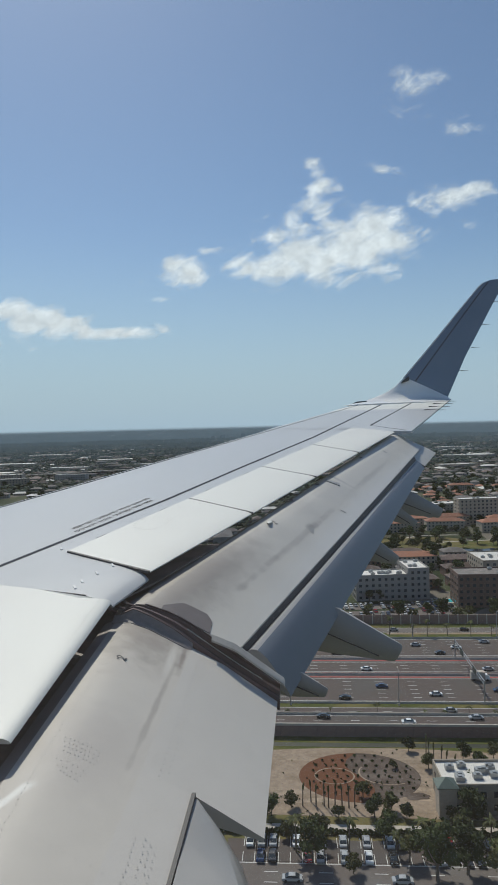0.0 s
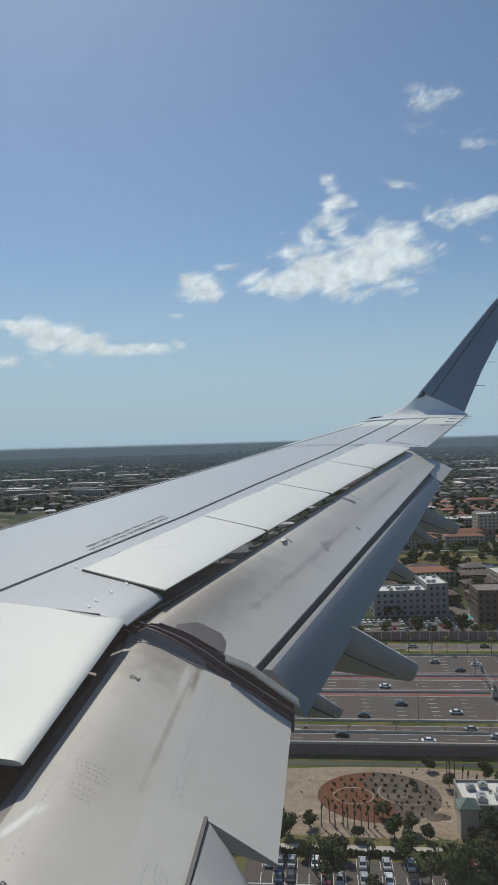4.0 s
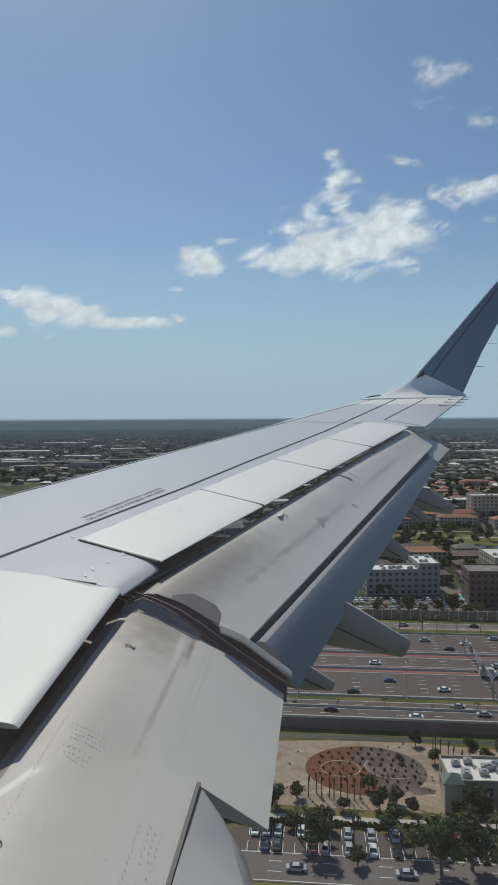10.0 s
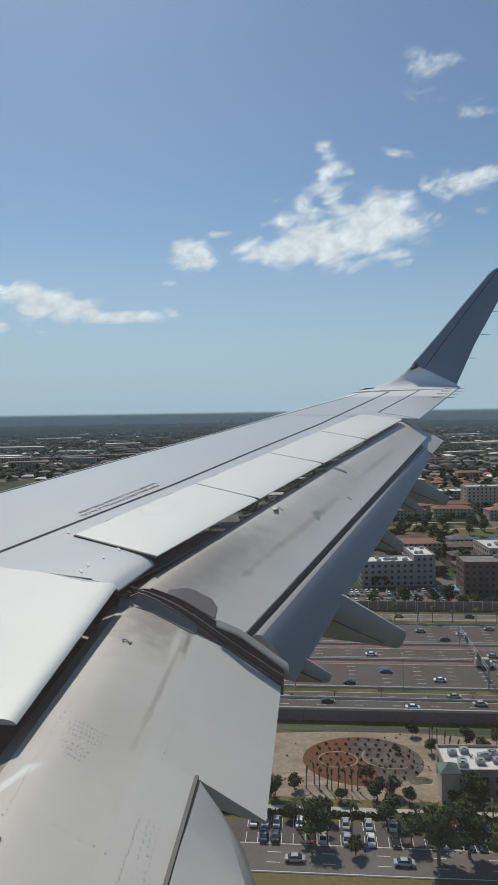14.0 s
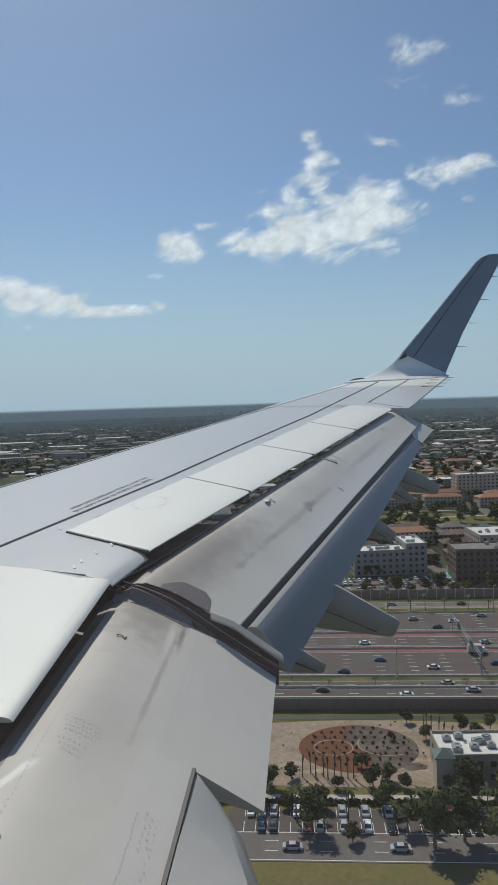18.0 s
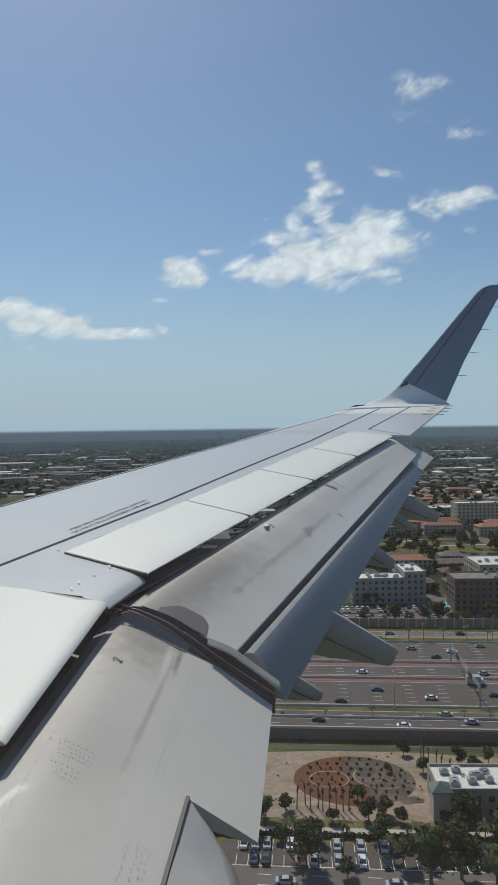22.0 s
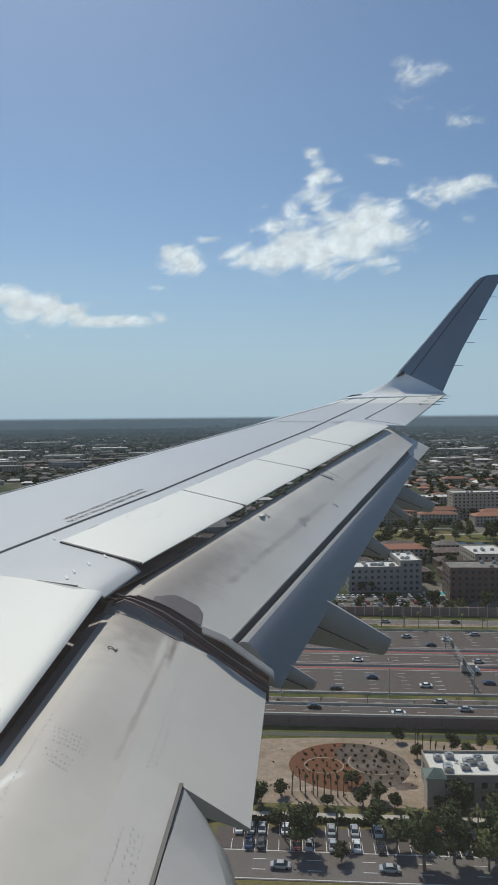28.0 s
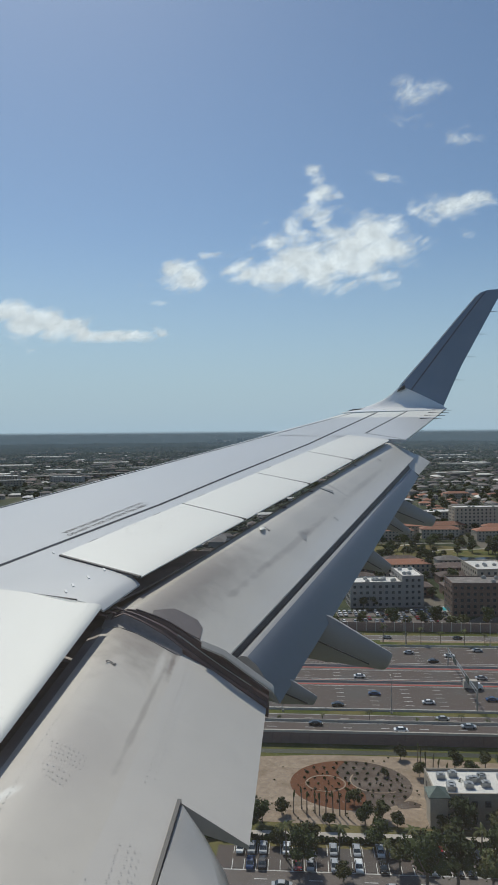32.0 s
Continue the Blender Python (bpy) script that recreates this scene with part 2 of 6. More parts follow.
leaf_dark = random_hue(material("dark_leaves", (0.044, 0.058, 0.021), 0.85, 0, 0.3, 1.6, 0, (0.07, 0.09, 0.03), 0.7, spec=0.2), 0.4)
leaf_olive = random_hue(material("olive_leaves", (0.075, 0.085, 0.032), 0.85, 0, 0.3, 1.6, 0, (0.11, 0.10, 0.045), 0.7, spec=0.2), 0.35)
wood_far = random_hue(material("distant_woods", (0.040, 0.056, 0.044), 1.0, 0, 0.3, 60, 0, (0.075, 0.080, 0.058), 0.8, spec=0.1), 0.45, "island")
bark = material("bark", (0.14, 0.11, 0.085), 0.9, 0, 0.25, 0.6, 0.3)
wall_cream = random_hue(material("cream_stucco", (0.40, 0.345, 0.275), 0.85, 0, 0.1, 5), 0.2)
wall_grey = random_hue(material("grey_stucco", (0.33, 0.31, 0.29), 0.85, 0, 0.1, 5), 0.25)
wall_brown = random_hue(material("brown_brick_wall", (0.16, 0.105, 0.085), 0.85, 0, 0.15, 4), 0.2)
wall_brown_far = random_hue(material("far_house_walls", (0.15, 0.147, 0.14), 0.85, 0, 0.1, 30), 0.6, "island")
roof_tile = random_hue(material("terracotta_roof", (0.30, 0.13, 0.075), 0.85, 0, 0.2, 4, 0.2, (0.22, 0.11, 0.075), 0.5), 0.25)
roof_brown = random_hue(material("brown_shingle_roof", (0.115, 0.085, 0.075), 0.9, 0, 0.2, 4, 0.2, (0.17, 0.125, 0.105), 0.5), 0.3)
roof_grey = random_hue(material("grey_shingle_roof", (0.17, 0.155, 0.145), 0.9, 0, 0.2, 4, 0.2, (0.25, 0.22, 0.2), 0.5), 0.35)
roof_green = material("green_metal_roof", (0.085, 0.115, 0.10), 0.6, 0.1, 0.15, 2)
roof_white = random_hue(material("white_membrane_roof", (0.62, 0.60, 0.56), 0.8, 0, 0.1, 12, 0, (0.55, 0.53, 0.49), 0.5), 0.12)
roof_far = random_hue(material("far_house_roofs", (0.078, 0.075, 0.076), 0.9, 0, 0.15, 40, 0, (0.18, 0.12, 0.095), 0.6), 0.7, "island")
sign_dark = material("dark_sign_face", (0.03, 0.045, 0.04), 0.6, 0, 0.2, 2)
glass_dark = material("dark_window_glass", (0.03, 0.04, 0.05), 0.15, 0, 0.2, 2)
steel_grey = material("galvanised_steel", (0.35, 0.36, 0.36), 0.45, 0.7, 0.1, 2)
tyre_black = material("tyre_rubber", (0.02, 0.02, 0.02), 0.85)
car_paints = [material("car_%s_paint" % k, c, 0.25, 0, 0.03, 3, coat=0.6) for k, c in
              (("white", (0.75, 0.75, 0.74)), ("black", (0.02, 0.02, 0.022)), ("silver", (0.38, 0.39, 0.40)),
               ("red", (0.30, 0.02, 0.02)), ("blue", (0.03, 0.06, 0.14)))]
tower_far = material("distant_tower", (0.30, 0.33, 0.36), 0.9, 0, 0.1, 60)
wall_sound = material("brown_sound_wall", (0.23, 0.16, 0.135), 0.9, 0, 0.15, 8, 0.1)
court_green = material("tennis_court_green", (0.06, 0.15, 0.09), 0.9, 0, 0.1, 5)


def cloud_material():
    m = bpy.data.materials.new("cloud_vapour")
    m.use_nodes = True
    n, l = m.node_tree.nodes, m.node_tree.links
    n.remove(n["Principled BSDF"])
    tc = n.new("ShaderNodeTexCoord")
    sub = n.new("ShaderNodeVectorMath")
    sub.operation = "SUBTRACT"
    sub.inputs[1].default_value = (0.5, 0.5, 0.5)
    l.new(tc.outputs["Generated"], sub.inputs[0])
    flat = n.new("ShaderNodeVectorMath")
    flat.operation = "MULTIPLY"
    flat.inputs[1].default_value = (2, 2, 0)
    l.new(sub.outputs[0], flat.inputs[0])
    ln = n.new("ShaderNodeVectorMath")
    ln.operation = "LENGTH"
    l.new(flat.outputs[0], ln.inputs[0])
    fall = n.new("ShaderNodeMapRange")
    fall.interpolation_type = "SMOOTHSTEP"
    fall.inputs["From Min"].default_value, fall.inputs["From Max"].default_value = 0.1, 1.0
    fall.inputs["To Min"].default_value, fall.inputs["To Max"].default_value = -0.06, -0.52
    l.new(ln.outputs["Value"], fall.inputs["Value"])
    info = n.new("ShaderNodeObjectInfo")
    place = n.new("ShaderNodeNewGeometry")           # one pattern runs through all billows of a cloud
    big = n.new("ShaderNodeTexNoise")
    big.inputs["Scale"].default_value, big.inputs["Detail"].default_value, big.inputs["Roughness"].default_value = 0.0095, 13, 0.59
    big.inputs["Distortion"].default_value = 0.35
    drift = n.new("ShaderNodeMapping")               # drawn out by the wind
    drift.vector_type = "TEXTURE"
    drift.inputs["Rotation"].default_value, drift.inputs["Scale"].default_value = (0, radians(-16), 0), (1.9, 1, 0.9)
    l.new(place.outputs["Position"], drift.inputs[0]), l.new(drift.outputs[0], big.inputs["Vector"])
    thick = n.new("ShaderNodeMath")                  # the object's alpha says how dense the billow is
    thick.operation = "ADD"
    l.new(fall.outputs[0], thick.inputs[0]), l.new(info.outputs["Alpha"], thick.inputs[1])
    add = n.new("ShaderNodeMath")
    add.operation = "ADD"
    l.new(big.outputs["Fac"], add.inputs[0]), l.new(thick.outputs[0], add.inputs[1])
    dens = n.new("ShaderNodeMapRange")
    dens.interpolation_type = "SMOOTHSTEP"
    dens.inputs["From Min"].default_value, dens.inputs["From Max"].default_value = 0.37, 0.79
    l.new(add.outputs[0], dens.inputs["Value"])
    k = n.new("ShaderNodeMath")
    k.operation = "MULTIPLY"
    k.inputs[1].default_value = 0.93
    l.new(dens.outputs[0], k.inputs[0])
    # sunlit white is put in as emission; the sun does not light the billows
    em = n.new("ShaderNodeEmission")
    em.inputs["Color"].default_value = (0.84, 0.865, 0.88, 1)
    shade = n.new("ShaderNodeMapRange")              # brighter and greyer parts shaded into the glow by noise
    shade.inputs["From Min"].default_value, shade.inputs["From Max"].default_value = 0.36, 0.66
    shade.inputs["To Min"].default_value, shade.inputs["To Max"].default_value = 0.76, 1.0
    soft = n.new("ShaderNodeTexNoise")
    soft.inputs["Scale"].default_value, soft.inputs["Detail"].default_value = 0.011, 8
    l.new(place.outputs["Position"], soft.inputs["Vector"]), l.new(soft.outputs["Fac"], shade.inputs["Value"]), l.new(shade.outputs[0], em.inputs["Strength"])
    tr = n.new("ShaderNodeBsdfTransparent")
    mix = n.new("ShaderNodeMixShader")
    l.new(k.outputs[0], mix.inputs[0]), l.new(tr.outputs[0], mix.inputs[1]), l.new(em.outputs[0], mix.inputs[2])
    l.new(mix.outputs[0], n["Material Output"].inputs["Surface"])
    return m


cloud_white = cloud_material()


# a self-lit colour that thins out upwards, laid on sheets as painted haze
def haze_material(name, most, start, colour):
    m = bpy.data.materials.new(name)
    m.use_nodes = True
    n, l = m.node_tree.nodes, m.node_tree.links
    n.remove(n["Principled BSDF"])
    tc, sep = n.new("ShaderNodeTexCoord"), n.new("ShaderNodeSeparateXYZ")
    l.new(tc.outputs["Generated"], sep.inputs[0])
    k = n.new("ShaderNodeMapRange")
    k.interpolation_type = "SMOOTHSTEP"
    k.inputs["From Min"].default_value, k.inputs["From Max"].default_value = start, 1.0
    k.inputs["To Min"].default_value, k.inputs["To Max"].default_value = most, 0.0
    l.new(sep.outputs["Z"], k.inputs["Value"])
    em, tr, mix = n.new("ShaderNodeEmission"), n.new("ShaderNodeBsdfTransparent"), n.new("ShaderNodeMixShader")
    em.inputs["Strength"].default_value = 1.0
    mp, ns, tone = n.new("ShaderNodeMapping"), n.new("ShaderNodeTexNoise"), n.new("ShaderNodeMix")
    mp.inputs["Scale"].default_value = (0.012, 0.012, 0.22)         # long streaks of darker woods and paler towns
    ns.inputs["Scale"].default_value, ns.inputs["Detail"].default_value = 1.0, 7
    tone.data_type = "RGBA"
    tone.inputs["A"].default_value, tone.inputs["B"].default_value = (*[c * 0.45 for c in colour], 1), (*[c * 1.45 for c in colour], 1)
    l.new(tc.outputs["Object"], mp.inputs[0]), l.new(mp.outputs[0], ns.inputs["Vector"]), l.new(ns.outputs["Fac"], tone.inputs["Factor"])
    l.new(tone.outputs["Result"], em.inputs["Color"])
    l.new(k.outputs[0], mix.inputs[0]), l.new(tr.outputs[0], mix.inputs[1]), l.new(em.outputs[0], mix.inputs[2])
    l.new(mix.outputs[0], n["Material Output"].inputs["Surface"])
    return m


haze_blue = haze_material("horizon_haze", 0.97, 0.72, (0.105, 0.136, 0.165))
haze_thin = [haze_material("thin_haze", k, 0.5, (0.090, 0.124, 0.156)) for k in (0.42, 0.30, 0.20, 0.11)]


def ground_material():
    """Far suburbs: dark tree cover, lighter lots and streets in a patchwork."""
    m = material("suburban_ground", (0.042, 0.056, 0.030), 1.0, 0, 0.35, 90, 0, (0.10, 0.10, 0.062), 0.8, fine=9, spec=0.1)
    n, l = m.node_tree.nodes, m.node_tree.links
    tc = [x for x in n if x.bl_idname == "ShaderNodeTexCoord"][0]
    vo = n.new("ShaderNodeTexVoronoi")
    vo.inputs["Scale"].default_value = 1 / 26
    l.new(tc.outputs["Object"], vo.inputs["Vector"])
    ramp = n.new("ShaderNodeValToRGB")
    ramp.color_ramp.interpolation = "CONSTANT"
    for p, c in ((0.0, (0, 0, 0, 1)), (0.72, (0.4, 0.4, 0.4, 1)), (0.86, (1, 1, 1, 1))):
        e = ramp.color_ramp.elements.new(p) if p not in (0.0,) else ramp.color_ramp.elements[0]
        e.color = c
    ramp.color_ramp.elements[-1].color = (1, 1, 1, 1)
    sep = n.new("ShaderNodeSeparateColor")
    l.new(vo.outputs["Color"], sep.inputs[0]), l.new(sep.outputs[0], ramp.inputs["Fac"])
    mix = n.new("ShaderNodeMix")
    mix.data_type = "RGBA"
    h = [x for x in n if x.bl_idname == "ShaderNodeHueSaturation"][0]
    l.new(h.outputs[0], mix.inputs["A"])
    mix.inputs["B"].default_value = (0.16, 0.145, 0.12, 1)
    l.new(ramp.outputs[0], mix.inputs["Factor"])
    l.new(mix.outputs["Result"], n["Principled BSDF"].inputs["Base Color"])
    return m


suburb_ground = ground_material()

# ---- mesh helpers ----
def link(name, bm, mat, label="", smooth=35):
    bmesh.ops.recalc_face_normals(bm, faces=bm.faces)
    for f in bm.faces:
        f.smooth = smooth > 0
    for e in bm.edges:
        if len(e.link_faces) == 2 and e.calc_face_angle(0) > radians(smooth):
            e.smooth = False
    me = bpy.data.meshes.new(name)
    bm.to_mesh(me)
    bm.free()
    for k in mat if isinstance(mat, (list, tuple)) else [mat]:
        me.materials.append(k)
    ob = new(name, me)
    return tagged(ob, label)


def part(name, bm, mat, parent, label="", smooth=35):
    ob = link(name, bm, mat, label, smooth)
    ob.parent = parent
    return ob


def loft(sections, caps=True, bm=None, mats=None):
    """A closed skin through sections with equal numbers of corners."""
    bm = bm or bmesh.new()
    rows = [[bm.verts.new(p) for p in s] for s in sections]
    n = len(rows[0])
    for a, b in zip(rows, rows[1:]):
        for i in range(n):
            f = bm.faces.new((a[i], a[(i + 1) % n], b[(i + 1) % n], b[i]))
            if mats:
                f.material_index = mats[i]
    if caps:
        bm.faces.new(rows[0])
        bm.faces.new(rows[-1][::-1])
    return bm


def box(bm, x0, y0, z0, x1, y1, z1):
    return loft([[(x0, y0, z), (x1, y0, z), (x1, y1, z), (x0, y1, z)] for z in (z0, z1)], True, bm)


def tube(points, radii, sides=8, bm=None):
    rows = []
    pts = [Vector(p) for p in points]
    for i, p in enumerate(pts):
        d = (pts[min(i + 1, len(pts) - 1)] - pts[max(i - 1, 0)]).normalized()
        u = d.orthogonal().normalized()
        v = d.cross(u)
        if i and u.dot(last) < 0.95:
            u = (last - d * last.dot(d)).normalized()
            v = d.cross(u)
        last = u
        rows.append([p + (u * math.cos(a) + v * math.sin(a)) * radii[i] for a in [2 * math.pi * k / sides for k in range(sides)]])
    return loft(rows, True, bm)


def lerp(a, b, t):
    return tuple(x + (y - x) * t for x, y in zip(a, b))


# ---- the wing: x aft, y outboard, z up from the seat ----
wing = tagged(new("aircraft_wing"), "light grey airliner wing with lowered flaps and a blue winglet", "aircraft wing")
wing.matrix_world = pose(0, 0, EYE)


def top(x, y, up=0.0):
    return (x, y, -1.526 + 0.128 * y + 0.016 * x + up)


def on_line(a, b, y):
    return a[0] + (b[0] - a[0]) * (y - a[1]) / (b[1] - a[1])


LE = ((-3.131, 6.656), (0.985, 14.72))
HINGE = ((-1.775, 4.90), (0.74, 10.96))
SPOILER_TE = ((-1.058, 4.421), (1.326, 10.356))
OUTER_TE = ((1.503, 10.193), (3.09, 14.85))


def wing_section(front, rear, thick):
    """Flat upper skin that rounds down at the leading edge; front and rear are points of the plan."""
    f, r = Vector(front), Vector(rear)
    d = r - f
    n = d.length
    d = d / n
    nose = min(0.42, n * 0.3)
    pts = []
    for k in range(9):
        a = k / 8 * math.pi / 2
        s, drop = nose * (1 - math.sin(a)), thick * 0.5 * (1 - math.cos(a)) ** 1.3
        q = f + d * (s - 0.02)
        pts.append(top(q.x, q.y, -drop))
    pts = pts[::-1]
    for s in (0.5, 0.75, 1.0):
        q = f + d * (nose + (n - nose) * s)
        pts.append(top(q.x, q.y))
    pts.append(top(r.x, r.y, -thick * (0.3 if thick > 0.2 else 0.15)))
    q = f + d * n * 0.45
    pts.append(top(q.x, q.y, -thick))
    q = f + d * nose * 0.4
    pts.append(top(q.x, q.y, -thick * 0.82))
    return pts


secs = []
for yf, yr, th in ((0.2, -0.5, 0.7), (2.0, 0.6, 0.62), (5.6, 4.3, 0.52), (6.656, 4.96, 0.48), (8.2, 6.8, 0.42), (9.8, 9.0, 0.36), (11.3, 10.973, 0.30)):
    rear = (on_line(HINGE[0], HINGE[1], yr) + 0.02, yr)
    secs.append(wing_section((on_line(*LE, yf), yf), rear, th))
part("wing_skin", loft(secs), wing_grey, wing, "pale grey painted upper skin")
secs = []
for yf, yr, th in ((11.3, 10.38, 0.19), (12.4, 11.6, 0.18), (13.6, 13.2, 0.17), (14.72, 14.85, 0.15)):
    secs.append(wing_section((on_line(*LE, yf), yf), (on_line(*OUTER_TE, yr), yr), th))
bm = loft(secs)
bm.faces.ensure_lookup_table()
n = len(secs[0])
for f in bm.faces[2 * n:3 * n]:
    f.material_index = 1
part("outer_wing_skin", bm, [wing_grey, panel_white], wing, "pale grey outer skin, whiter towards the tip")
# fixed panel between the inboard and the outboard spoilers, bent down towards its edge
rows = []
for s, drop in ((-0.08, 0), (0.4, 0), (0.7, 0.0), (0.84, 0.005), (0.92, 0.014), (0.97, 0.026), (1.0, 0.045)):
    a, b = (-1.79 + 0.73 * s, 4.93 - 0.505 * s), (-2.2 + 1.024 * s, 4.305 - 0.325 * s)
    rows.append([top(*a, 0.003 - drop), top((a[0] + b[0]) / 2, (a[1] + b[1]) / 2, 0.004 - drop), top(*b, 0.003 - drop), top(*b, -0.03 - drop * 0.5), top(*a, -0.03 - drop * 0.5)])
bm = loft(rows)
part("fixed_panel", bm, wing_grey, wing)


def strip(name, pts, width, mat, up=0.0025, surface=top, label=""):
    bm = bmesh.new()
    rows = []
    for i, p in enumerate(pts):
        a, b = Vector(pts[max(i - 1, 0)]), Vector(pts[min(i + 1, len(pts) - 1)])
        d = (b - a).normalized()
        s = Vector((-d.y, d.x)) * width / 2
        rows.append([surface(p[0] + s.x, p[1] + s.y, up), surface(p[0] - s.x, p[1] - s.y, up),
                     surface(p[0] - s.x, p[1] - s.y, up - 0.012), surface(p[0] + s.x, p[1] + s.y, up - 0.012)])
    return part(name, loft(rows, True, bm), mat, wing, label, 0)


strip("walkway_stripe", [(-3.3, 2.05), (-2.184, 4.603), (-1.354, 6.481), (-0.78, 7.96), (0.103, 10.132), (1.55, 14.25)],
      0.038, stripe_grey, label="dark grey painted line")
strip("leading_edge_joint", [(on_line(*LE, y) + 0.30, y) for y in (3, 7, 11, 14.4)], 0.012, stripe_grey, 0.002)
strip("skin_joint", [(on_line(*HINGE, y) - 0.014, y) for y in (4.9, 7.9, 10.95)], 0.012, stripe_grey, 0.002)
strip("panel_edge", [(-2.2, 4.31), (-1.36, 4.043)], 0.008, seal_black, 0.005)
strip("aileron_hinge_line", [(1.042, 11.188), (2.36, 14.85)], 0.03, stripe_grey, 0.002)
strip("aileron_end_line", [(2.36, 14.85), (2.98, 14.55)], 0.025, stripe_grey, 0.002)
strip("aileron_inner_line", [(1.042, 11.188), (1.503, 10.5)], 0.012, stripe_grey, 0.002)

# four outboard spoilers, thin plates that end over the open cove
cut_h, cut_t = (4.90, 6.455, 7.93, 9.40, 10.94), (4.421, 5.86, 7.28, 8.67, 10.34)
for i in range(4):
    g = 0.007
    h0, h1, t0, t1 = cut_h[i] + g, cut_h[i + 1] - g, cut_t[i] + g, cut_t[i + 1] - g
    plan = [(on_line(*HINGE, h0), h0), (on_line(*HINGE, h1), h1), (on_line(*SPOILER_TE, t1), t1), (on_line(*SPOILER_TE, t0), t0)]
    grid = []
    for s in (0, 0.35, 0.7, 0.95, 1.0):
        a, b = lerp(plan[0], plan[3], s), lerp(plan[1], plan[2], s)
        hump = 0.014 - 0.022 * max(0, s - 0.6) ** 2 - (0.008 if s == 1 else 0)
        low = -0.05 * (1 - s) - 0.004
        grid.append([top(*a, hump), top(*lerp(a, b, 0.5), hump + 0.002), top(*b, hump), top(*b, low), top(*a, low)])
    sp = part("spoiler", loft(grid), panel_white, wing, "off-white spoiler panel")
    bm = bmesh.new()
    for a, b in ((plan[0], plan[3]),):
        d = (Vector(b) - Vector(a)).normalized()
        s = Vector((-d.y, d.x)) * 0.009
        a, b = (a[0], a[1] - 0.007), (b[0], b[1] - 0.007)
        loft([[top(a[0] - s.x, a[1] - s.y, 0.0), top(a[0] + s.x, a[1] + s.y, 0.0), top(a[0] + s.x, a[1] + s.y, 0.0145), top(a[0] - s.x, a[1] - s.y, 0.0145)],
              [top(b[0] - s.x, b[1] - s.y, 0.0), top(b[0] + s.x, b[1] + s.y, 0.0), top(b[0] + s.x, b[1] + s.y, 0.0145), top(b[0] - s.x, b[1] - s.y, 0.0145)]], True, bm)
    part("edge_seal", bm, seal_black, sp)

# small hinge fittings just ahead of the spoilers
for i in range(4):
    for share in (0.24, 0.76):
        y = cut_h[i] + (cut_h[i + 1] - cut_h[i]) * share
        x = on_line(*HINGE, y)
        d = Vector((HINGE[1][0] - HINGE[0][0], HINGE[1][1] - HINGE[0][1])).normalized() * 0.055
        bm = loft([[top(x + sx * d.x - 0.018 + o, y + sx * d.y, h) for sx, o in ((-1, 0), (1, 0), (1, 0.016), (-1, 0.016))] for h in (-0.004, 0.011)])
        part("hinge_fitting", bm, stripe_grey, wing, smooth=0)

# inboard spoiler beside the body
rows = []
for y in (2.545, 3.0, 3.5, 3.962):
    x0 = -2.6 + (y - 0.4) * 0.114
    yo = y + 0.33 * (y - 0.4) / 3.56
    prof = [(x0, yo, 0.012), (x0 + 0.5, lerp((yo,), (y,), 0.5)[0], 0.016), (-1.37, y, 0.016), (-1.27, y, 0.013), (-1.225, y, 0.009), (-1.197, y, 0.003), (-1.182, y, -0.005), (-1.176, y, -0.013), (-1.185, y, -0.016), (-1.25, y, -0.013), (x0, yo, -0.012)]
    rows.append([top(*p) for p in prof])
part("inboard_spoiler", loft(rows), panel_white, wing, "white inboard spoiler with a rounded edge")

rows = []
for y in (-0.5, 0.6, 2.535):
    a = on_line(HINGE[0], HINGE[1], y) - 0.1
    rows.append([top(a, y, -0.008), top(-1.74, y, -0.008), top(-1.74, y, -0.05), top(a, y, -0.05)])
part("root_panel", loft(rows), wing_grey, wing)
# unseen plate added to keep sun from leaking in below the inboard spoiler
rows = []
for y in (2.54, 3.4, 4.28):
    a = on_line(HINGE[0], HINGE[1], y) - 0.2
    rows.append([top(a, y, -0.045), top(-1.72, y, -0.045), top(-1.72, y, -0.07), top(a, y, -0.07)])
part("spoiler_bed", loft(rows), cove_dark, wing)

# dark cove under the spoilers: spar wall and lower lip
bm = bmesh.new()
wall = []
for y in (0.4, 4.4, 5.3):
    x = on_line(*HINGE, y) + 0.06 if y > 4.5 else -1.72
    wall.append([top(x, y, -0.02), top(x + 0.03, y, -0.02), top(x + 0.12, y, -0.34 + 0.012 * y), top(x + 0.06, y, -0.34 + 0.012 * y)])
loft(wall, True, bm)
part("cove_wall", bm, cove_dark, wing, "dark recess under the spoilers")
bm = bmesh.new()
rows = []
for y in (0.4, 2.0, 4.25):
    rows.append([top(-1.66, y, -0.30), top(-1.05, y, -0.36), top(-1.05, y, -0.40), top(-1.66, y, -0.34)])
loft(rows, True, bm)
rows = []
for y in (3.8, 4.6, 5.3):
    a, b = on_line(*HINGE, y) + 0.12, on_line(*SPOILER_TE, y) + 0.24 - 0.03 * (y - 4.0)
    rows.append([top(a, y, -0.24 + 0.008 * y), top(b, y, -0.30 + 0.002 * y), top(b, y, -0.33 + 0.002 * y), top(a, y, -0.28 + 0.008 * y)])
loft(rows, True, bm)
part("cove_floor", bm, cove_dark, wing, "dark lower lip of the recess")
bm = bmesh.new()
rows = []
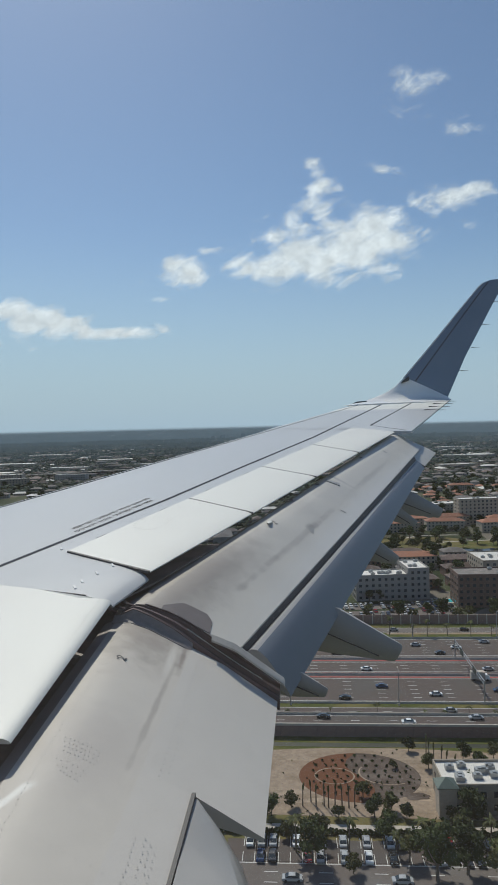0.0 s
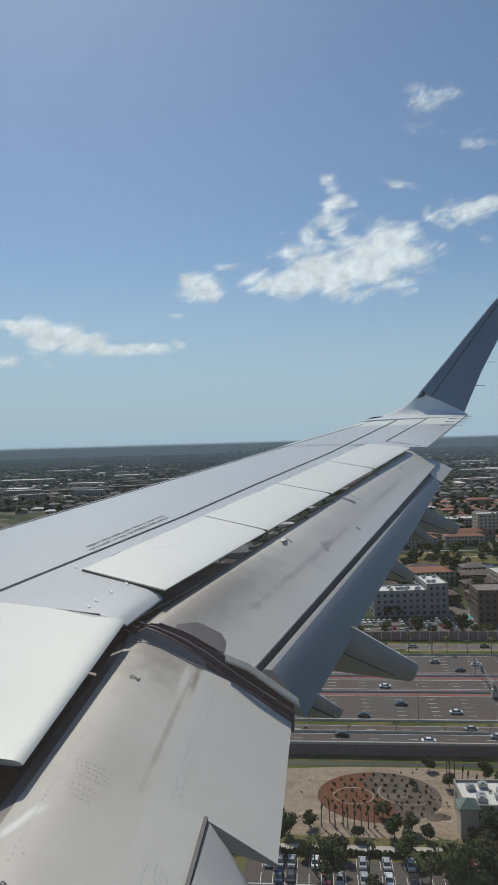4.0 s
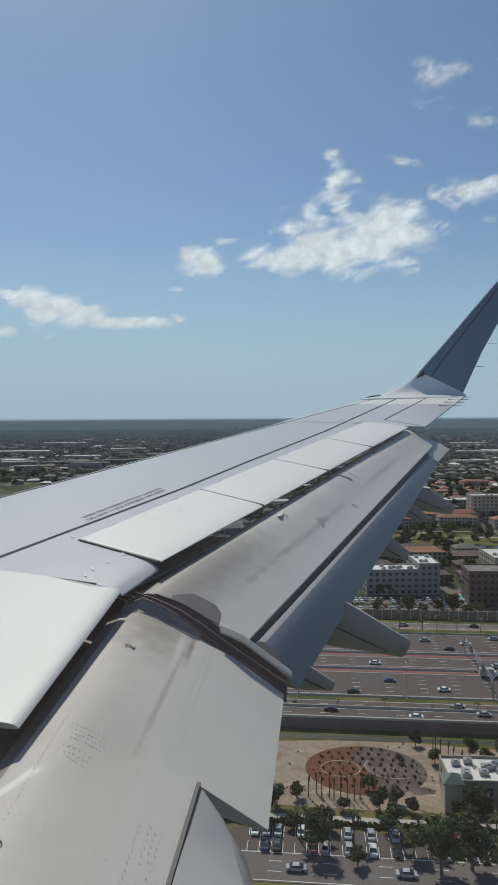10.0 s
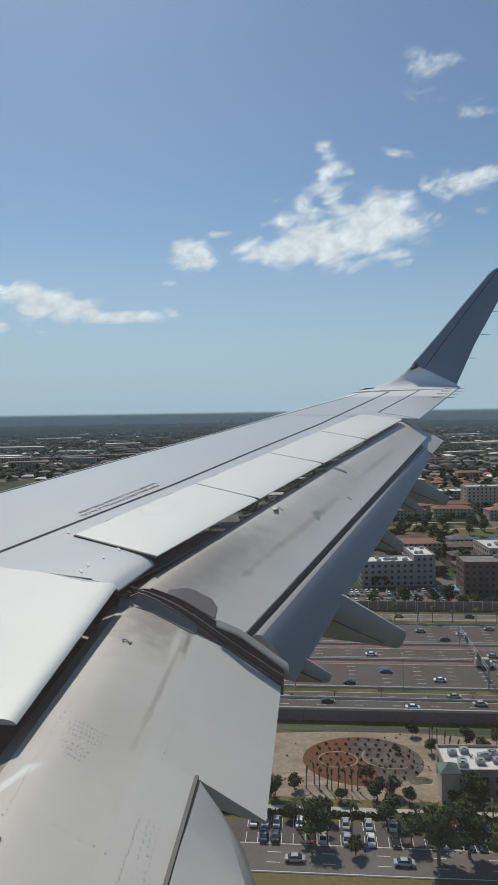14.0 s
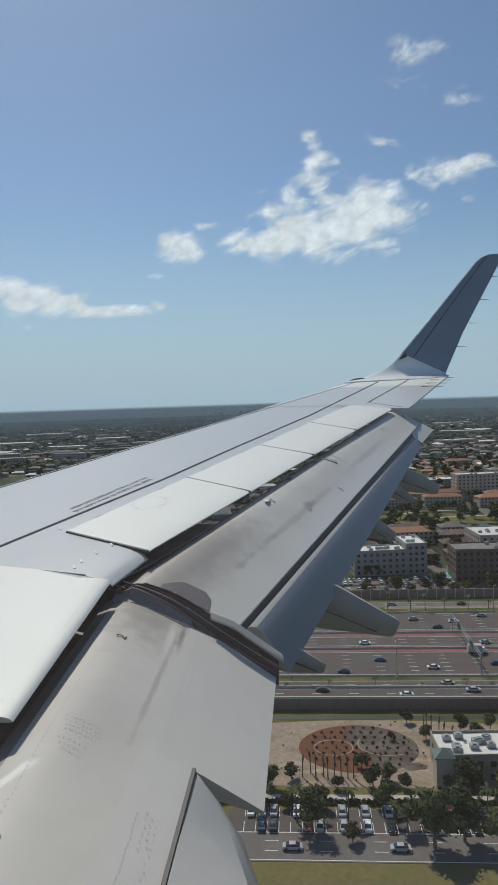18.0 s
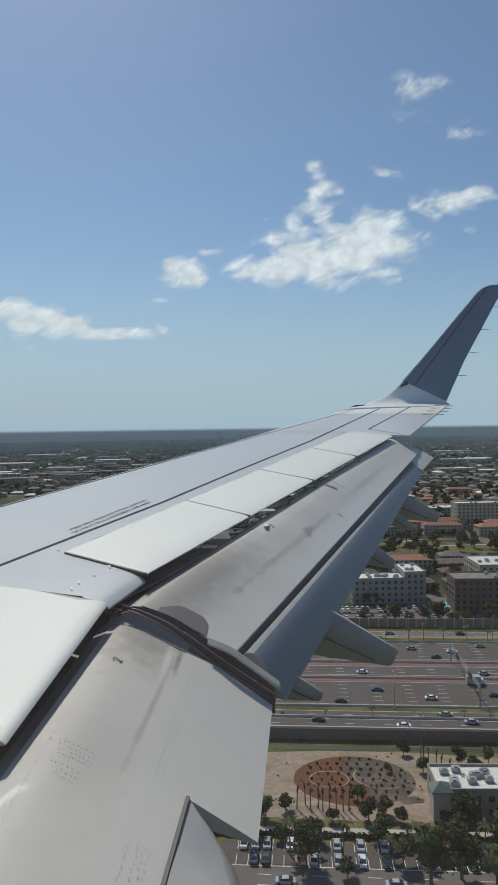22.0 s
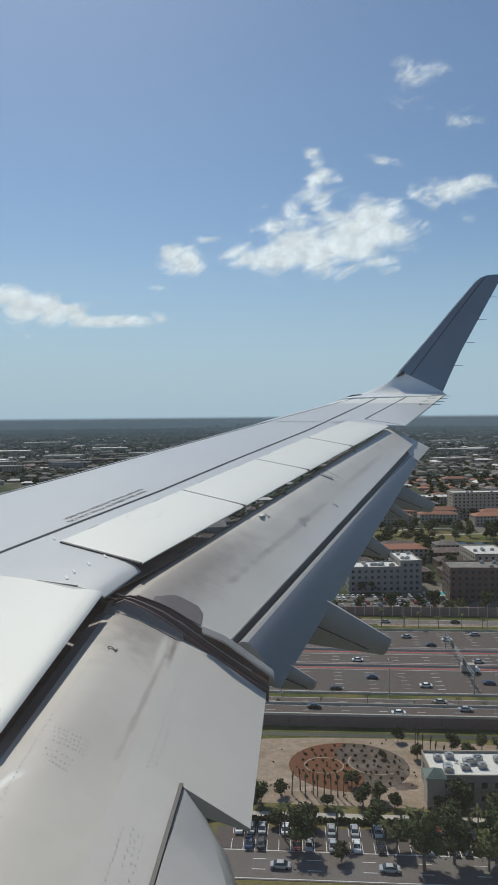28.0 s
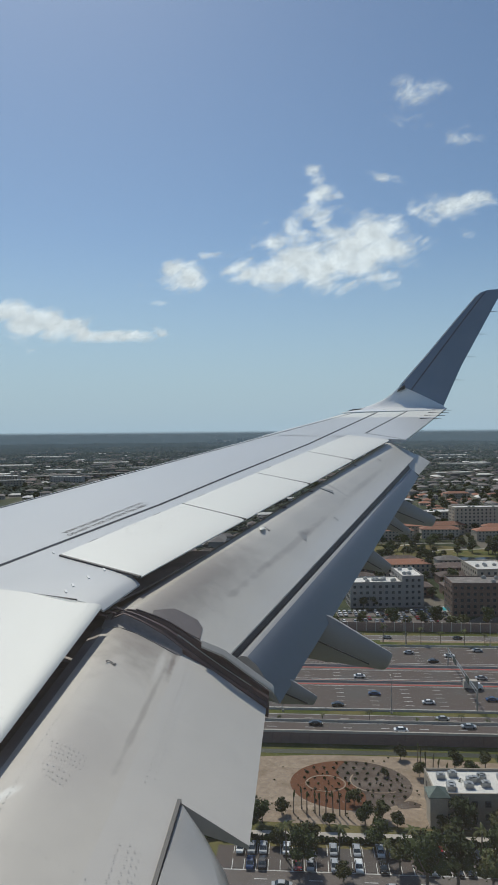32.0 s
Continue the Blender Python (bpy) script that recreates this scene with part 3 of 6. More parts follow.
for y, aft_by, low in ((4.099, 0.001, 0.060), (4.463, 0.000, 0.085), (4.904, 0.006, 0.085), (5.262, 0.018, 0.085)):
    x = on_line(*SPOILER_TE, y)
    rows.append([top(x - 0.15, y, -low + 0.008), top(x + aft_by, y, -low), top(x + aft_by, y, -low - 0.012), top(x - 0.15, y, -low - 0.01)])
part("cove_lip", loft(rows, True, bm), material("brown_cove_plate", (0.20, 0.155, 0.14), 0.5, 0, 0.2, 0.2, 0.05, (0.08, 0.062, 0.062), 0.6), wing, "brown-grey plate under the spoiler edge")
# small brackets and pipe ends that catch the light in the dark recess
for i in range(14):
    y = 5.55 + 4.6 * i / 13 + random.uniform(-0.05, 0.05)
    x = on_line(*SPOILER_TE, y) + random.uniform(-0.08, 0.015)
    z = top(x, y)[2] - random.uniform(0.07, 0.115)
    w, d, h = random.uniform(0.010, 0.028), random.uniform(0.012, 0.07), random.uniform(0.006, 0.012)
    bm = bmesh.new()
    loft([[(x - w, y - d, z), (x + w, y - d * 0.6, z), (x + w * 0.8, y + d, z), (x - w * 0.9, y + d * 0.8, z)],
          [(x - w * 0.8, y - d * 0.9, z + h), (x + w * 0.7, y - d * 0.5, z + h), (x + w * 0.6, y + d * 0.8, z + h), (x - w * 0.7, y + d * 0.6, z + h)]], True, bm)
    part("cove_bracket", bm, (rivet_grey, rail_brown, cove_dark, rail_brown)[i % 4], wing)
for x, y, l in ((-1.16, 4.05, 0.045), (-1.19, 4.0, 0.035), (-1.12, 4.10, 0.04)):
    part("hinge_link", tube([top(x - l, y + 0.02, -0.07), top(x + l, y - 0.01, -0.085)], [0.010, 0.007], 6), rail_brown, wing)


# ---- outboard flaps ----
def ruled(inner, outer, steps=6, bow=None):
    return [[lerp(a, b, k / steps) for a, b in zip(inner, outer)] for k in range(steps + 1)]


def flap_sections(prof_in, y_in, prof_out, y_out):
    return ruled([(x, y_in, z) for x, z in prof_in], [(x, y_out, z) for x, z in prof_out], 8)


main_in = [(-1.20, -1.30), (-1.235, -1.22), (-1.20, -1.15), (-1.12, -1.115), (-1.02, -1.117), (-0.886, -1.165), (-0.728, -1.245), (-0.605, -1.308),
           (-0.438, -1.388), (-0.438, -1.40), (-0.70, -1.36), (-1.0, -1.33)]
k = 0.66
main_out = [(1.433 + (x + 1.02) * k, -0.255 + (z + 1.117) * k * 0.92) for x, z in main_in]
main_out = [(x - 0.02 * w, z + 0.03 * w) for (x, z), w in zip(main_out, (0.6, 1, 1, 1, 0.9, 0.5, 0.2, 0, 0, 0, 0, 0))]
OUT = 0.962          # the outer end stands close under the spoilers
main_out = [(x * OUT, z * OUT) for x, z in main_out]
MAIN_Y = 10.9 * OUT
flap = part("outboard_flap", loft(flap_sections(main_in, 4.15, main_out, MAIN_Y), mats=[1, 1, 1, 0, 0, 0, 0, 0, 0, 0, 0, 1]), [flap_soiled, nose_shaded], wing, "soiled grey main flap, lowered")


def flap_top(x, y, up=0.0):
    """A place on the upper skin of the main flap."""
    t = (y - 4.15) / (MAIN_Y - 4.15)
    row = [lerp(a, b, t) for a, b in zip(main_in[3:9], main_out[3:9])]
    for (xa, za), (xb, zb) in zip(row, row[1:]):
        if x <= xb:
            break
    return (x, y, za + (zb - za) * (x - xa) / (xb - xa) + up)


aft_in = [(-0.47, -1.50), (-0.455, -1.46), (-0.40, -1.425), (-0.36, -1.43), (-0.30, -1.485), (-0.235, -1.585), (-0.158, -1.722), (-0.17, -1.725), (-0.33, -1.60)]
aft_out = [((1.566 + (x + 0.438) * 0.56) * OUT, (-0.591 + (z + 1.388) * 0.355) * OUT) for x, z in aft_in]
aft = part("aft_flap", loft(flap_sections([lerp(p, q, 0.0148) for p, q in zip(aft_in, aft_out)], 4.21, aft_out, 10.2 * OUT), mats=[2, 2, 0, 1, 1, 1, 1, 1, 1]), [nose_lit, aft_shaded, nose_lit], wing, "aft flap segment with blue shade and a lit nose line painted in")
# outer end of the main flap, with the longer chord
end = [[(1.53, 10.21, -0.572), (1.566, 10.21, -0.586), (1.719, 10.21, -0.700), (1.70, 10.21, -0.72), (1.54, 10.21, -0.62)],
       [(1.79, 10.905, -0.405), (1.82, 10.905, -0.418), (2.021, 10.905, -0.531), (2.01, 10.905, -0.55), (1.80, 10.905, -0.45)]]
end = [[(x * OUT, y * OUT, z * OUT) for x, y, z in sec] for sec in end]
part("flap_end", loft(end), flap_soiled, flap)
# gap between main and aft flap
bm = loft([[(-0.452, 4.15, -1.405), (-0.412, 4.15, -1.445), (-0.41, 4.15, -1.52), (-0.50, 4.15, -1.50)],
           [(x * OUT, 10.2 * OUT, z * OUT) for x, z in ((1.575, -0.545), (1.592, -0.575), (1.60, -0.68), (1.50, -0.66))]])
part("flap_slot", bm, seal_black, flap)
bm = loft([[(x * OUT, y * OUT, z * OUT) for y, z in ((10.2, za), (10.225, za + 0.005), (10.225, zb), (10.2, zb))] for x, za, zb in ((1.575, -0.585, -0.6), (1.725, -0.690, -0.71))])
part("flap_notch", bm, seal_black, flap)

# small fittings on the flap skin
def skin_plate(name, x, y, half_x, half_y, up, mat):
    """A thin plate that follows the flap skin."""
    rows = [[flap_top(x + sx * half_x, y + sy * half_y, h) for sx, h in ((-1, up), (1, up), (1, -0.004), (-1, -0.004))] for sy in (-1, 1)]
    return part(name, loft(rows), mat, flap, smooth=0)


skin_plate("skin_plate", 0.033, 6.131, 0.018, 0.045, 0.003, fairing_grey)
skin_plate("edge_tab", 0.275, 7.465, 0.075, 0.030, 0.012, fairing_grey)
bm = bmesh.new()
p = flap_top(-0.337, 5.928)
bmesh.ops.create_uvsphere(bm, u_segments=14, v_segments=8, radius=1, matrix=Matrix.Translation((p[0], p[1], p[2] + 0.004)) @ Matrix.Diagonal((0.026, 0.075, 0.009, 1)))
part("drain_blister", bm, panel_white, flap)
bm = bmesh.new()
rows = []
for k in range(9):
    x = -0.92 + 0.30 * k / 8
    y = 4.315 - 0.11 * max(0, (-0.80 - x) / 0.12) - 0.05 * max(0, (x + 0.645) / 0.025) ** 2
    rows.append([flap_top(x, 4.152, 0.007), flap_top(x, y, 0.006), flap_top(x, y, -0.01), flap_top(x, 4.152, -0.01)])
loft(rows, True, bm)
part("scuff_plate", bm, material("scuffed_grey_plate", (0.18, 0.155, 0.15), 0.5, 0, 0.1, 0.3, 0.02), flap, "dull brown-grey plate")

# ---- inboard flap ----
in_prof = [(-1.24, -1.36), (-1.275, -1.27), (-1.245, -1.205), (-1.17, -1.178), (-1.075, -1.175), (-0.97, -1.212), (-0.868, -1.264), (-0.713, -1.347),
           (-0.526, -1.449), (-0.208, -1.671), (-0.21, -1.685), (-0.55, -1.55), (-0.95, -1.42)]


def flap_in(x, y, z):
    """Drop towards the body, more at the nose than at the rear edge."""
    w = min(1.0, max(0.0, (x + 0.208) / -1.0))
    return (x, y, z - (4.05 - y) * (0.022 + 0.078 * w))


short_prof = [(x if x < -0.49 else -0.49, z if x < -0.49 else -1.472) for x, z in in_prof]
short_prof[10] = (-0.49, -1.50)
secs = [[flap_in(x, y, z) for x, z in short_prof] for y in (-0.3, 0.6, 1.7, 2.734)]
secs += [[flap_in(x, y, z) for x, z in in_prof] for y in (2.735, 3.4, 4.05)]
# forward faces take the painted shadow colour
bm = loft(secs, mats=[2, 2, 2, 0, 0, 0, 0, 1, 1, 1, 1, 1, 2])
inner = part("inboard_flap", bm, [inner_grey, flap_clean, nose_shaded], wing, "light grey inboard flap, lowered, with rivet rows")


def flap_skin(x, y, up=0.0):
    pts = in_prof[3:10]
    for (xa, za), (xb, zb) in zip(pts, pts[1:]):
        if x <= xb:
            break
    z = za + (zb - za) * (x - xa) / (xb - xa)
    p = flap_in(x, y, z)
    return (x, y, p[2] + up)


# fairing that rises through the notch
fair = [[(x, y, z) for x, z in sec] for y, sec in (
    (2.72, ((-0.486, -1.535), (-0.478, -1.533), (-0.470, -1.55), (-0.47, -1.62), (-0.486, -1.62))),
    (2.60, ((-0.486, -1.54), (-0.405, -1.548), (-0.372, -1.585), (-0.38, -1.72), (-0.486, -1.72))),
    (2.45, ((-0.485, -1.545), (-0.33, -1.56), (-0.272, -1.63), (-0.29, -1.80), (-0.485, -1.80))),
    (2.10, ((-0.480, -1.545), (-0.222, -1.54), (-0.162, -1.62), (-0.18, -1.85), (-0.480, -1.88))),
    (1.20, ((-0.470, -1.56), (-0.06, -1.55), (0.01, -1.64), (0.0, -1.95), (-0.470, -1.95))))]
part("inboard_track_fairing", loft(fair), notch_grey, wing, "smooth silver-grey fairing", 50)
bm = bmesh.new()
loft([[(-0.502, y, z0), (-0.486, y, z0), (-0.486, y, z0 - 0.1), (-0.502, y, z0 - 0.1)] for y, z0 in ((0.6, -1.625), (2.735, -1.515))], True, bm)
part("notch_seal", bm, seal_black, inner)

# track, seal and rails between the two flaps
def along(pts, x):
    for (xa, za), (xb, zb) in zip(pts, pts[1:]):
        if x <= xb:
            break
    return za + (zb - za) * (x - xa) / (xb - xa)


near_rim = [(-1.16, -1.150), (-1.065, -1.108), (-0.941, -1.164), (-0.818, -1.235), (-0.713, -1.313), (-0.591, -1.401), (-0.453, -1.494), (-0.349, -1.564), (-0.192, -1.657)]
far_rim = [(-1.16, -1.135), (-1.05, -1.112), (-0.841, -1.180), (-0.732, -1.243), (-0.641, -1.305), (-0.499, -1.406), (-0.302, -1.533), (-0.172, -1.618)]
groove = ((0.0, 0.0), (0.10, 0.004), (0.16, -0.014), (0.34, -0.014), (0.40, 0.006), (0.52, 0.006), (0.57, -0.016), (0.78, -0.016), (0.84, 0.006), (1.0, 0.004))
rows = []
for k in range(25):
    x = -1.15 + 0.955 * k / 24
    zn, zf = along(near_rim, x), along(far_rim, x)
    rows.append([(x, 4.04 + 0.12 * s, zn + (zf - zn) * s + h) for s, h in groove] + [(x, 4.16, zf - 0.09), (x, 4.04, zn - 0.07)])
groove_dark = material("dark_brown_seal", (0.055, 0.04, 0.042), 0.5, 0, 0.25, 0.15, 0.03, (0.09, 0.065, 0.065), 0.6)
track = part("track_seal", loft(rows, mats=[1, 1, 0, 1, 1, 1, 0, 1, 1, 1, 1, 1]), [groove_dark, rail_brown], wing, "dark brown grooved track between the flaps", 30)
for s, up, x0, x1, r, m in ((0.93, 0.010, -1.02, -0.30, 0.006, rail_brown), (0.46, 0.010, -0.75, -0.30, 0.004, rivet_grey), (0.97, 0.012, -0.42, -0.30, 0.005, bare_metal)):
    pts = []
    for k in range(11):
        x = x0 + (x1 - x0) * k / 10
        zn, zf = along(near_rim, x), along(far_rim, x)
        pts.append((x, 4.04 + 0.12 * s, zn + (zf - zn) * s + up))
    part("track_rail", tube(pts, [r] * 11, 6), m, track)
for k in range(9):
    x = -0.98 + 0.075 * k
    bm = bmesh.new()
    bmesh.ops.create_icosphere(bm, subdivisions=1, radius=0.005, matrix=Matrix.Translation((x, 4.155, along(far_rim, x) + 0.008)))
    part("track_screw", bm, bare_metal, track)
bm = loft([[(x, 4.07, z - 0.020), (x, 4.105, z + 0.004), (x, 4.13, z - 0.004), (x, 4.13, z - 0.035), (x, 4.07, z - 0.032)] for x, z in ((-0.60, -1.290), (-0.46, -1.346), (-0.324, -1.446), (-0.172, -1.554), (-0.163, -1.572))])
part("flap_end_plate", bm, flap_grey, aft)
rows = []
for k in range(13):
    x = -1.185 + 0.475 * k / 12
    zn = along(near_rim, max(x, -1.15)) - 0.004
    lo = flap_skin(x, 4.03, 0.005)
    rows.append([(x, 4.038, max(zn, lo[2] + 0.002)), (x, 4.02, lo[2] + 0.008), flap_skin(x, 3.985 + 0.03 * (k == 12), 0.004), flap_skin(x, 3.985, -0.01), (x, 4.05, lo[2] - 0.01)])
part("wear_sheet", loft(rows), material("worn_metal_sheet", (0.27, 0.245, 0.23), 0.55, 0.0, 0.2, 0.2, 0.03, (0.24, 0.20, 0.19), 0.6), inner, "worn metal strip along the flap edge", 50)

# rivet rows, far too many to count
bm = bmesh.new()


def rivets(a, b, n, r=0.0030, surf=flap_skin):
    for i in range(n):
        x, y = lerp(a, b, i / max(1, n - 1))
        x, y = x + random.uniform(-0.003, 0.003), y + random.uniform(-0.003, 0.003)
        ring = [bm.verts.new(surf(x + r * math.cos(t), y + 1.2 * r * math.sin(t), 0.0018)) for t in [k * math.pi / 3 for k in range(6)]]
        bm.faces.new(ring)


rivets((-1.075, 3.42), (-1.075, 2.75), 17, 0.0034)
rivets((-1.075, 2.74), (-1.05, 2.15), 20, 0.0028)
rivets((-0.66, 3.92), (-0.641, 2.75), 27, 0.0034)
rivets((-0.625, 3.92), (-0.613, 2.80), 25, 0.0034)
rivets((-0.641, 2.36), (-0.632, 1.9), 16, 0.0028)
rivets((-0.567, 2.36), (-0.558, 1.9), 14, 0.0026)
rivets((-0.61, 2.38), (-0.60, 2.2), 6), rivets((-0.59, 2.36), (-0.58, 2.22), 5)
for j in range(4):
    rivets((-1.035 + 0.008 * j, 2.755 - 0.03 * j), (-0.88, 2.735 - 0.028 * j), 9)
for j in range(3):
    rivets((-1.02 + 0.02 * j, 2.61 - 0.035 * j), (-0.905, 2.59 - 0.035 * j), 6)
rivets((-0.97, 3.064), (-0.675, 3.012), 10, 0.0026)
rivets((-1.02, 2.196), (-0.70, 2.152), 8, 0.0026)
spoiler_top = lambda x, y, up: top(x, y, 0.0126 + up + max(0.0, -1.245 - x) * 0.06)
rivets((-1.247, 4.0), (-1.237, 3.33), 16, 0.0042, spoiler_top)
rivets((-1.270, 3.70), (-1.268, 2.65), 24, 0.0030, spoiler_top)
rivets((-1.236, 3.30), (-1.229, 2.62), 17, 0.0030, spoiler_top)
tagged(part("rivets", bm, rivet_grey, wing, "", 0), kind="stuff")
# rings of fasteners on the first spoiler
bm = bmesh.new()
for i in range(18):
    t = i / 18 * 2 * math.pi
    rivets((-1.30 + 0.14 * math.cos(t), 5.59 + 0.19 * math.sin(t)), (-1.30, 5.59), 1, 0.008, lambda x, y, up: top(x, y, 0.0175))
tagged(part("fastener_ring", bm, rivet_grey, wing, "", 0), kind="stuff")
for x, y in ((-1.346, 4.582), (-1.41, 4.428), (-1.465, 4.282), (-1.475, 4.174), (-1.855, 4.986)):
    bm = bmesh.new()
    ends = [(x - 0.014 - 0.006, y + 0.026 - 0.004), (x - 0.014 + 0.006, y + 0.026 + 0.004), (x + 0.014 + 0.006, y - 0.026 + 0.004), (x + 0.014 - 0.006, y - 0.026 - 0.004)]
    loft([[top(*e, 0.0) for e in ends], [top(*e, 0.009) for e in ends]], True, bm)
    part("vortex_tab", bm, tip_white, wing)


def lettering(text, size, m, mat, parent, name="stencil_text"):
    cu = bpy.data.curves.new(name, "FONT")
    cu.body, cu.size, cu.extrude = text, size, 0.0004
    tmp = new(name, cu)
    bpy.context.view_layer.update()
    me = bpy.data.meshes.new_from_object(tmp.evaluated_get(bpy.context.evaluated_depsgraph_get()))
    bpy.data.objects.remove(tmp)
    me.materials.clear()
    me.materials.append(mat)
    ob = new(name, me)
    ob.parent = parent
    ob.matrix_local = m
    return ob


def frame_on(origin, u, normal):
    u, n = Vector(u).normalized(), Vector(normal).normalized()
    v = n.cross(u).normalized()
    u = v.cross(n)
    return Matrix.Translation(origin) @ Matrix((u, v, n)).transposed().to_4x4()


NORMAL = Vector((-0.016, -0.128, 1)).normalized()
u = Vector(top(-1.455, 6.516)) - Vector(top(-1.877, 5.455))
lettering("DO NOT WALK OUTSIDE THIS AREA", 0.068, frame_on(top(-1.882, 5.44, 0.002), u, NORMAL), mark_black, wing)
lettering("DO NOT WALK OUTSIDE THIS AREA", 0.068, frame_on(top(-1.572, 6.575, 0.002), -u, NORMAL), mark_black, wing)
fn = Vector((0.46, -0.06, 1)).normalized()
lettering("2", 0.078, frame_on(flap_skin(-0.985, 3.52, 0.0045), (0.12, 1, 0), (0.38, -0.0826, 1)), mark_black, inner, "stencil_number")
lettering("10", 0.048, frame_on(flap_skin(-1.032, 2.006, 0.007), (0.8, 0.57, 0), fn), mark_black, inner, "stencil_number")
mn = Vector((0.52, -0.31, 1)).normalized()
for x, y in ((-0.280, 5.928), (0.364, 6.816), (1.066, 9.330)):
    lettering("2", 0.075, frame_on(flap_top(x, y, 0.004), (0.36, 1, 0), mn), mark_black, flap, "stencil_number")

# ---- winglet ----
def blade_section(le, te, thick, side):
    le, te = Vector(le), Vector(te)
    d = te - le
    nrm = d.normalized().cross(Vector(side)).normalized()
    up, low = [], []
    for s, w in ((0.0, 0.0), (0.04, 0.45), (0.15, 0.85), (0.35, 1.0), (0.65, 0.7), (1.0, 0.05)):
        up.append(le + d * s + nrm * thick * w)
        low.append(le + d * s - nrm * thick * w)
    return [tuple(p) for p in up + low[:0:-1]]


tip = part("winglet_base", loft([
    blade_section((0.775, 14.30, 0.322), (2.915, 14.36, 0.358), 0.022, (0, 1, 0.13)),
    blade_section((1.08, 14.68, 0.382), (3.05, 14.78, 0.415), 0.03, (0, 1, 0.2)),
    blade_section((1.30, 14.79, 0.438), (3.07, 14.90, 0.423), 0.04, (0, 1, 0.3)),
    blade_section((1.52, 14.89, 0.512), (3.085, 14.98, 0.432), 0.048, (0, 1, 0.45)),
    blade_section((1.74, 14.98, 0.602), (3.09, 15.05, 0.440), 0.045, (0, 1, 0.65)),
    blade_section((1.95, 15.06, 0.728), (3.09, 15.12, 0.455), 0.04, (0, 0.8, 0.9)),
    blade_section((2.15, 15.15, 0.92), (3.095, 15.20, 0.481), 0.045, (0.3, 0.4, 1))]), tip_white, wing, "white blended winglet root", 60)
blade_pts = [((2.15, 15.15, 0.92), (3.095, 15.20, 0.481), 0.05), ((2.78, 15.38, 1.62), (3.52, 15.42, 1.35), 0.04),
             ((3.42, 15.64, 2.36), (4.03, 15.66, 2.22), 0.03), ((3.93, 15.84, 2.94), (4.42, 15.85, 2.88), 0.02),
             ((4.06, 15.89, 3.05), (4.50, 15.88, 3.06), 0.015), ((4.20, 15.90, 3.105), (4.53, 15.90, 3.12), 0.008)]
blade = part("winglet_blade", loft([blade_section(a, b, t, (0.5, 0.3, 1)) for a, b, t in blade_pts]), tip_blue, wing, "dark blue winglet", 60)
bm = bmesh.new()
rows = []
for (a, b, t) in blade_pts[:5]:
    c = Vector(lerp(a, b, 0.24))
    n = (Vector(b) - Vector(a)).normalized().cross(Vector((0.5, 0.3, 1))).normalized()
    n = n if n.y < 0 else -n
    d = (Vector(b) - Vector(a)).normalized() * 0.011
    o = c + n * (t * 1.02 + 0.004)
    rows.append([tuple(o - d), tuple(o + d), tuple(o + d - n * 0.01), tuple(o - d - n * 0.01)])
part("blade_joint", loft(rows), seal_black, blade)
part("leading_edge_strip", tube([Vector(a) + Vector((-0.004, -0.012, 0)) for a, b, t in blade_pts[:5]], [0.016, 0.014, 0.012, 0.010, 0.006], 6), tip_white, blade, "thin white leading edge")
part("tip_light", loft([[(2.07, 15.03, 0.79), (2.10, 15.03, 0.84), (2.10, 15.10, 0.84), (2.07, 15.10, 0.79)], [(2.25, 15.06, 0.85), (2.24, 15.05, 0.945), (2.24, 15.12, 0.945), (2.25, 15.12, 0.85)]]), glass_dark, tip, "dark lamp window")
part("edge_lamp", loft([[(0.95, 14.60, 0.352), (0.96, 14.60, 0.362), (0.96, 14.68, 0.362), (0.95, 14.68, 0.352)], [(1.10, 14.63, 0.375), (1.10, 14.63, 0.415), (1.10, 14.72, 0.415), (1.10, 14.72, 0.375)],
                        [(1.30, 14.70, 0.408), (1.30, 14.70, 0.425), (1.30, 14.77, 0.425), (1.30, 14.77, 0.408)]]), glass_dark, tip, "dark lamp window")
for s in (0.22, 0.42, 0.62, 0.82):
    i = min(int(s * 5), 4)
    te = Vector(lerp(blade_pts[0][1], blade_pts[4][1], s))
    part("static_wick", tube([te - Vector((0.02, 0, 0)), te + Vector((0.17, 0.01, -0.004))], [0.007, 0.003], 5), seal_black, blade)
for y in (14.45, 14.0, 13.5, 13.0):
    te = Vector(top(on_line(*OUTER_TE, y), y, -0.01))
    part("static_wick", tube([te - Vector((0.25, 0, -0.012)), te + Vector((0.15, 0.0, 0.0))], [0.010, 0.004], 5), seal_black, wing)

# ---- canoe fairings under the flaps: they droop with the flap ----
def canoe(y, a, b, r, squash=1.25):
    a, b = Vector((a[0], y, a[1])), Vector((b[0], y, b[1]))
    d = (b - a).normalized()
    v = Vector((-d.z, 0, d.x))
    rows = []
    ring = ((-0.30, 1.0), (0.30, 1.0), (0.85, 0.62), (1.0, 0.12), (0.97, -0.25), (0.72, -0.75), (0.36, -1.0), (-0.36, -1.0), (-0.72, -0.75), (-0.97, -0.25), (-1.0, 0.12), (-0.85, 0.62))
    for s, w in ((0.0, 1.12), (0.3, 1.05), (0.55, 0.82), (0.75, 0.60), (0.90, 0.44), (0.97, 0.37), (0.99, 0.33), (1.0, 0.27)):
        c = a + (b - a) * s + v * r * (1 - w) * 0.5
        rows.append([tuple(c + Vector((0, 1, 0)) * r * 0.62 * w * p + v * r * squash * w * q) for p, q in ring])
    return loft(rows)


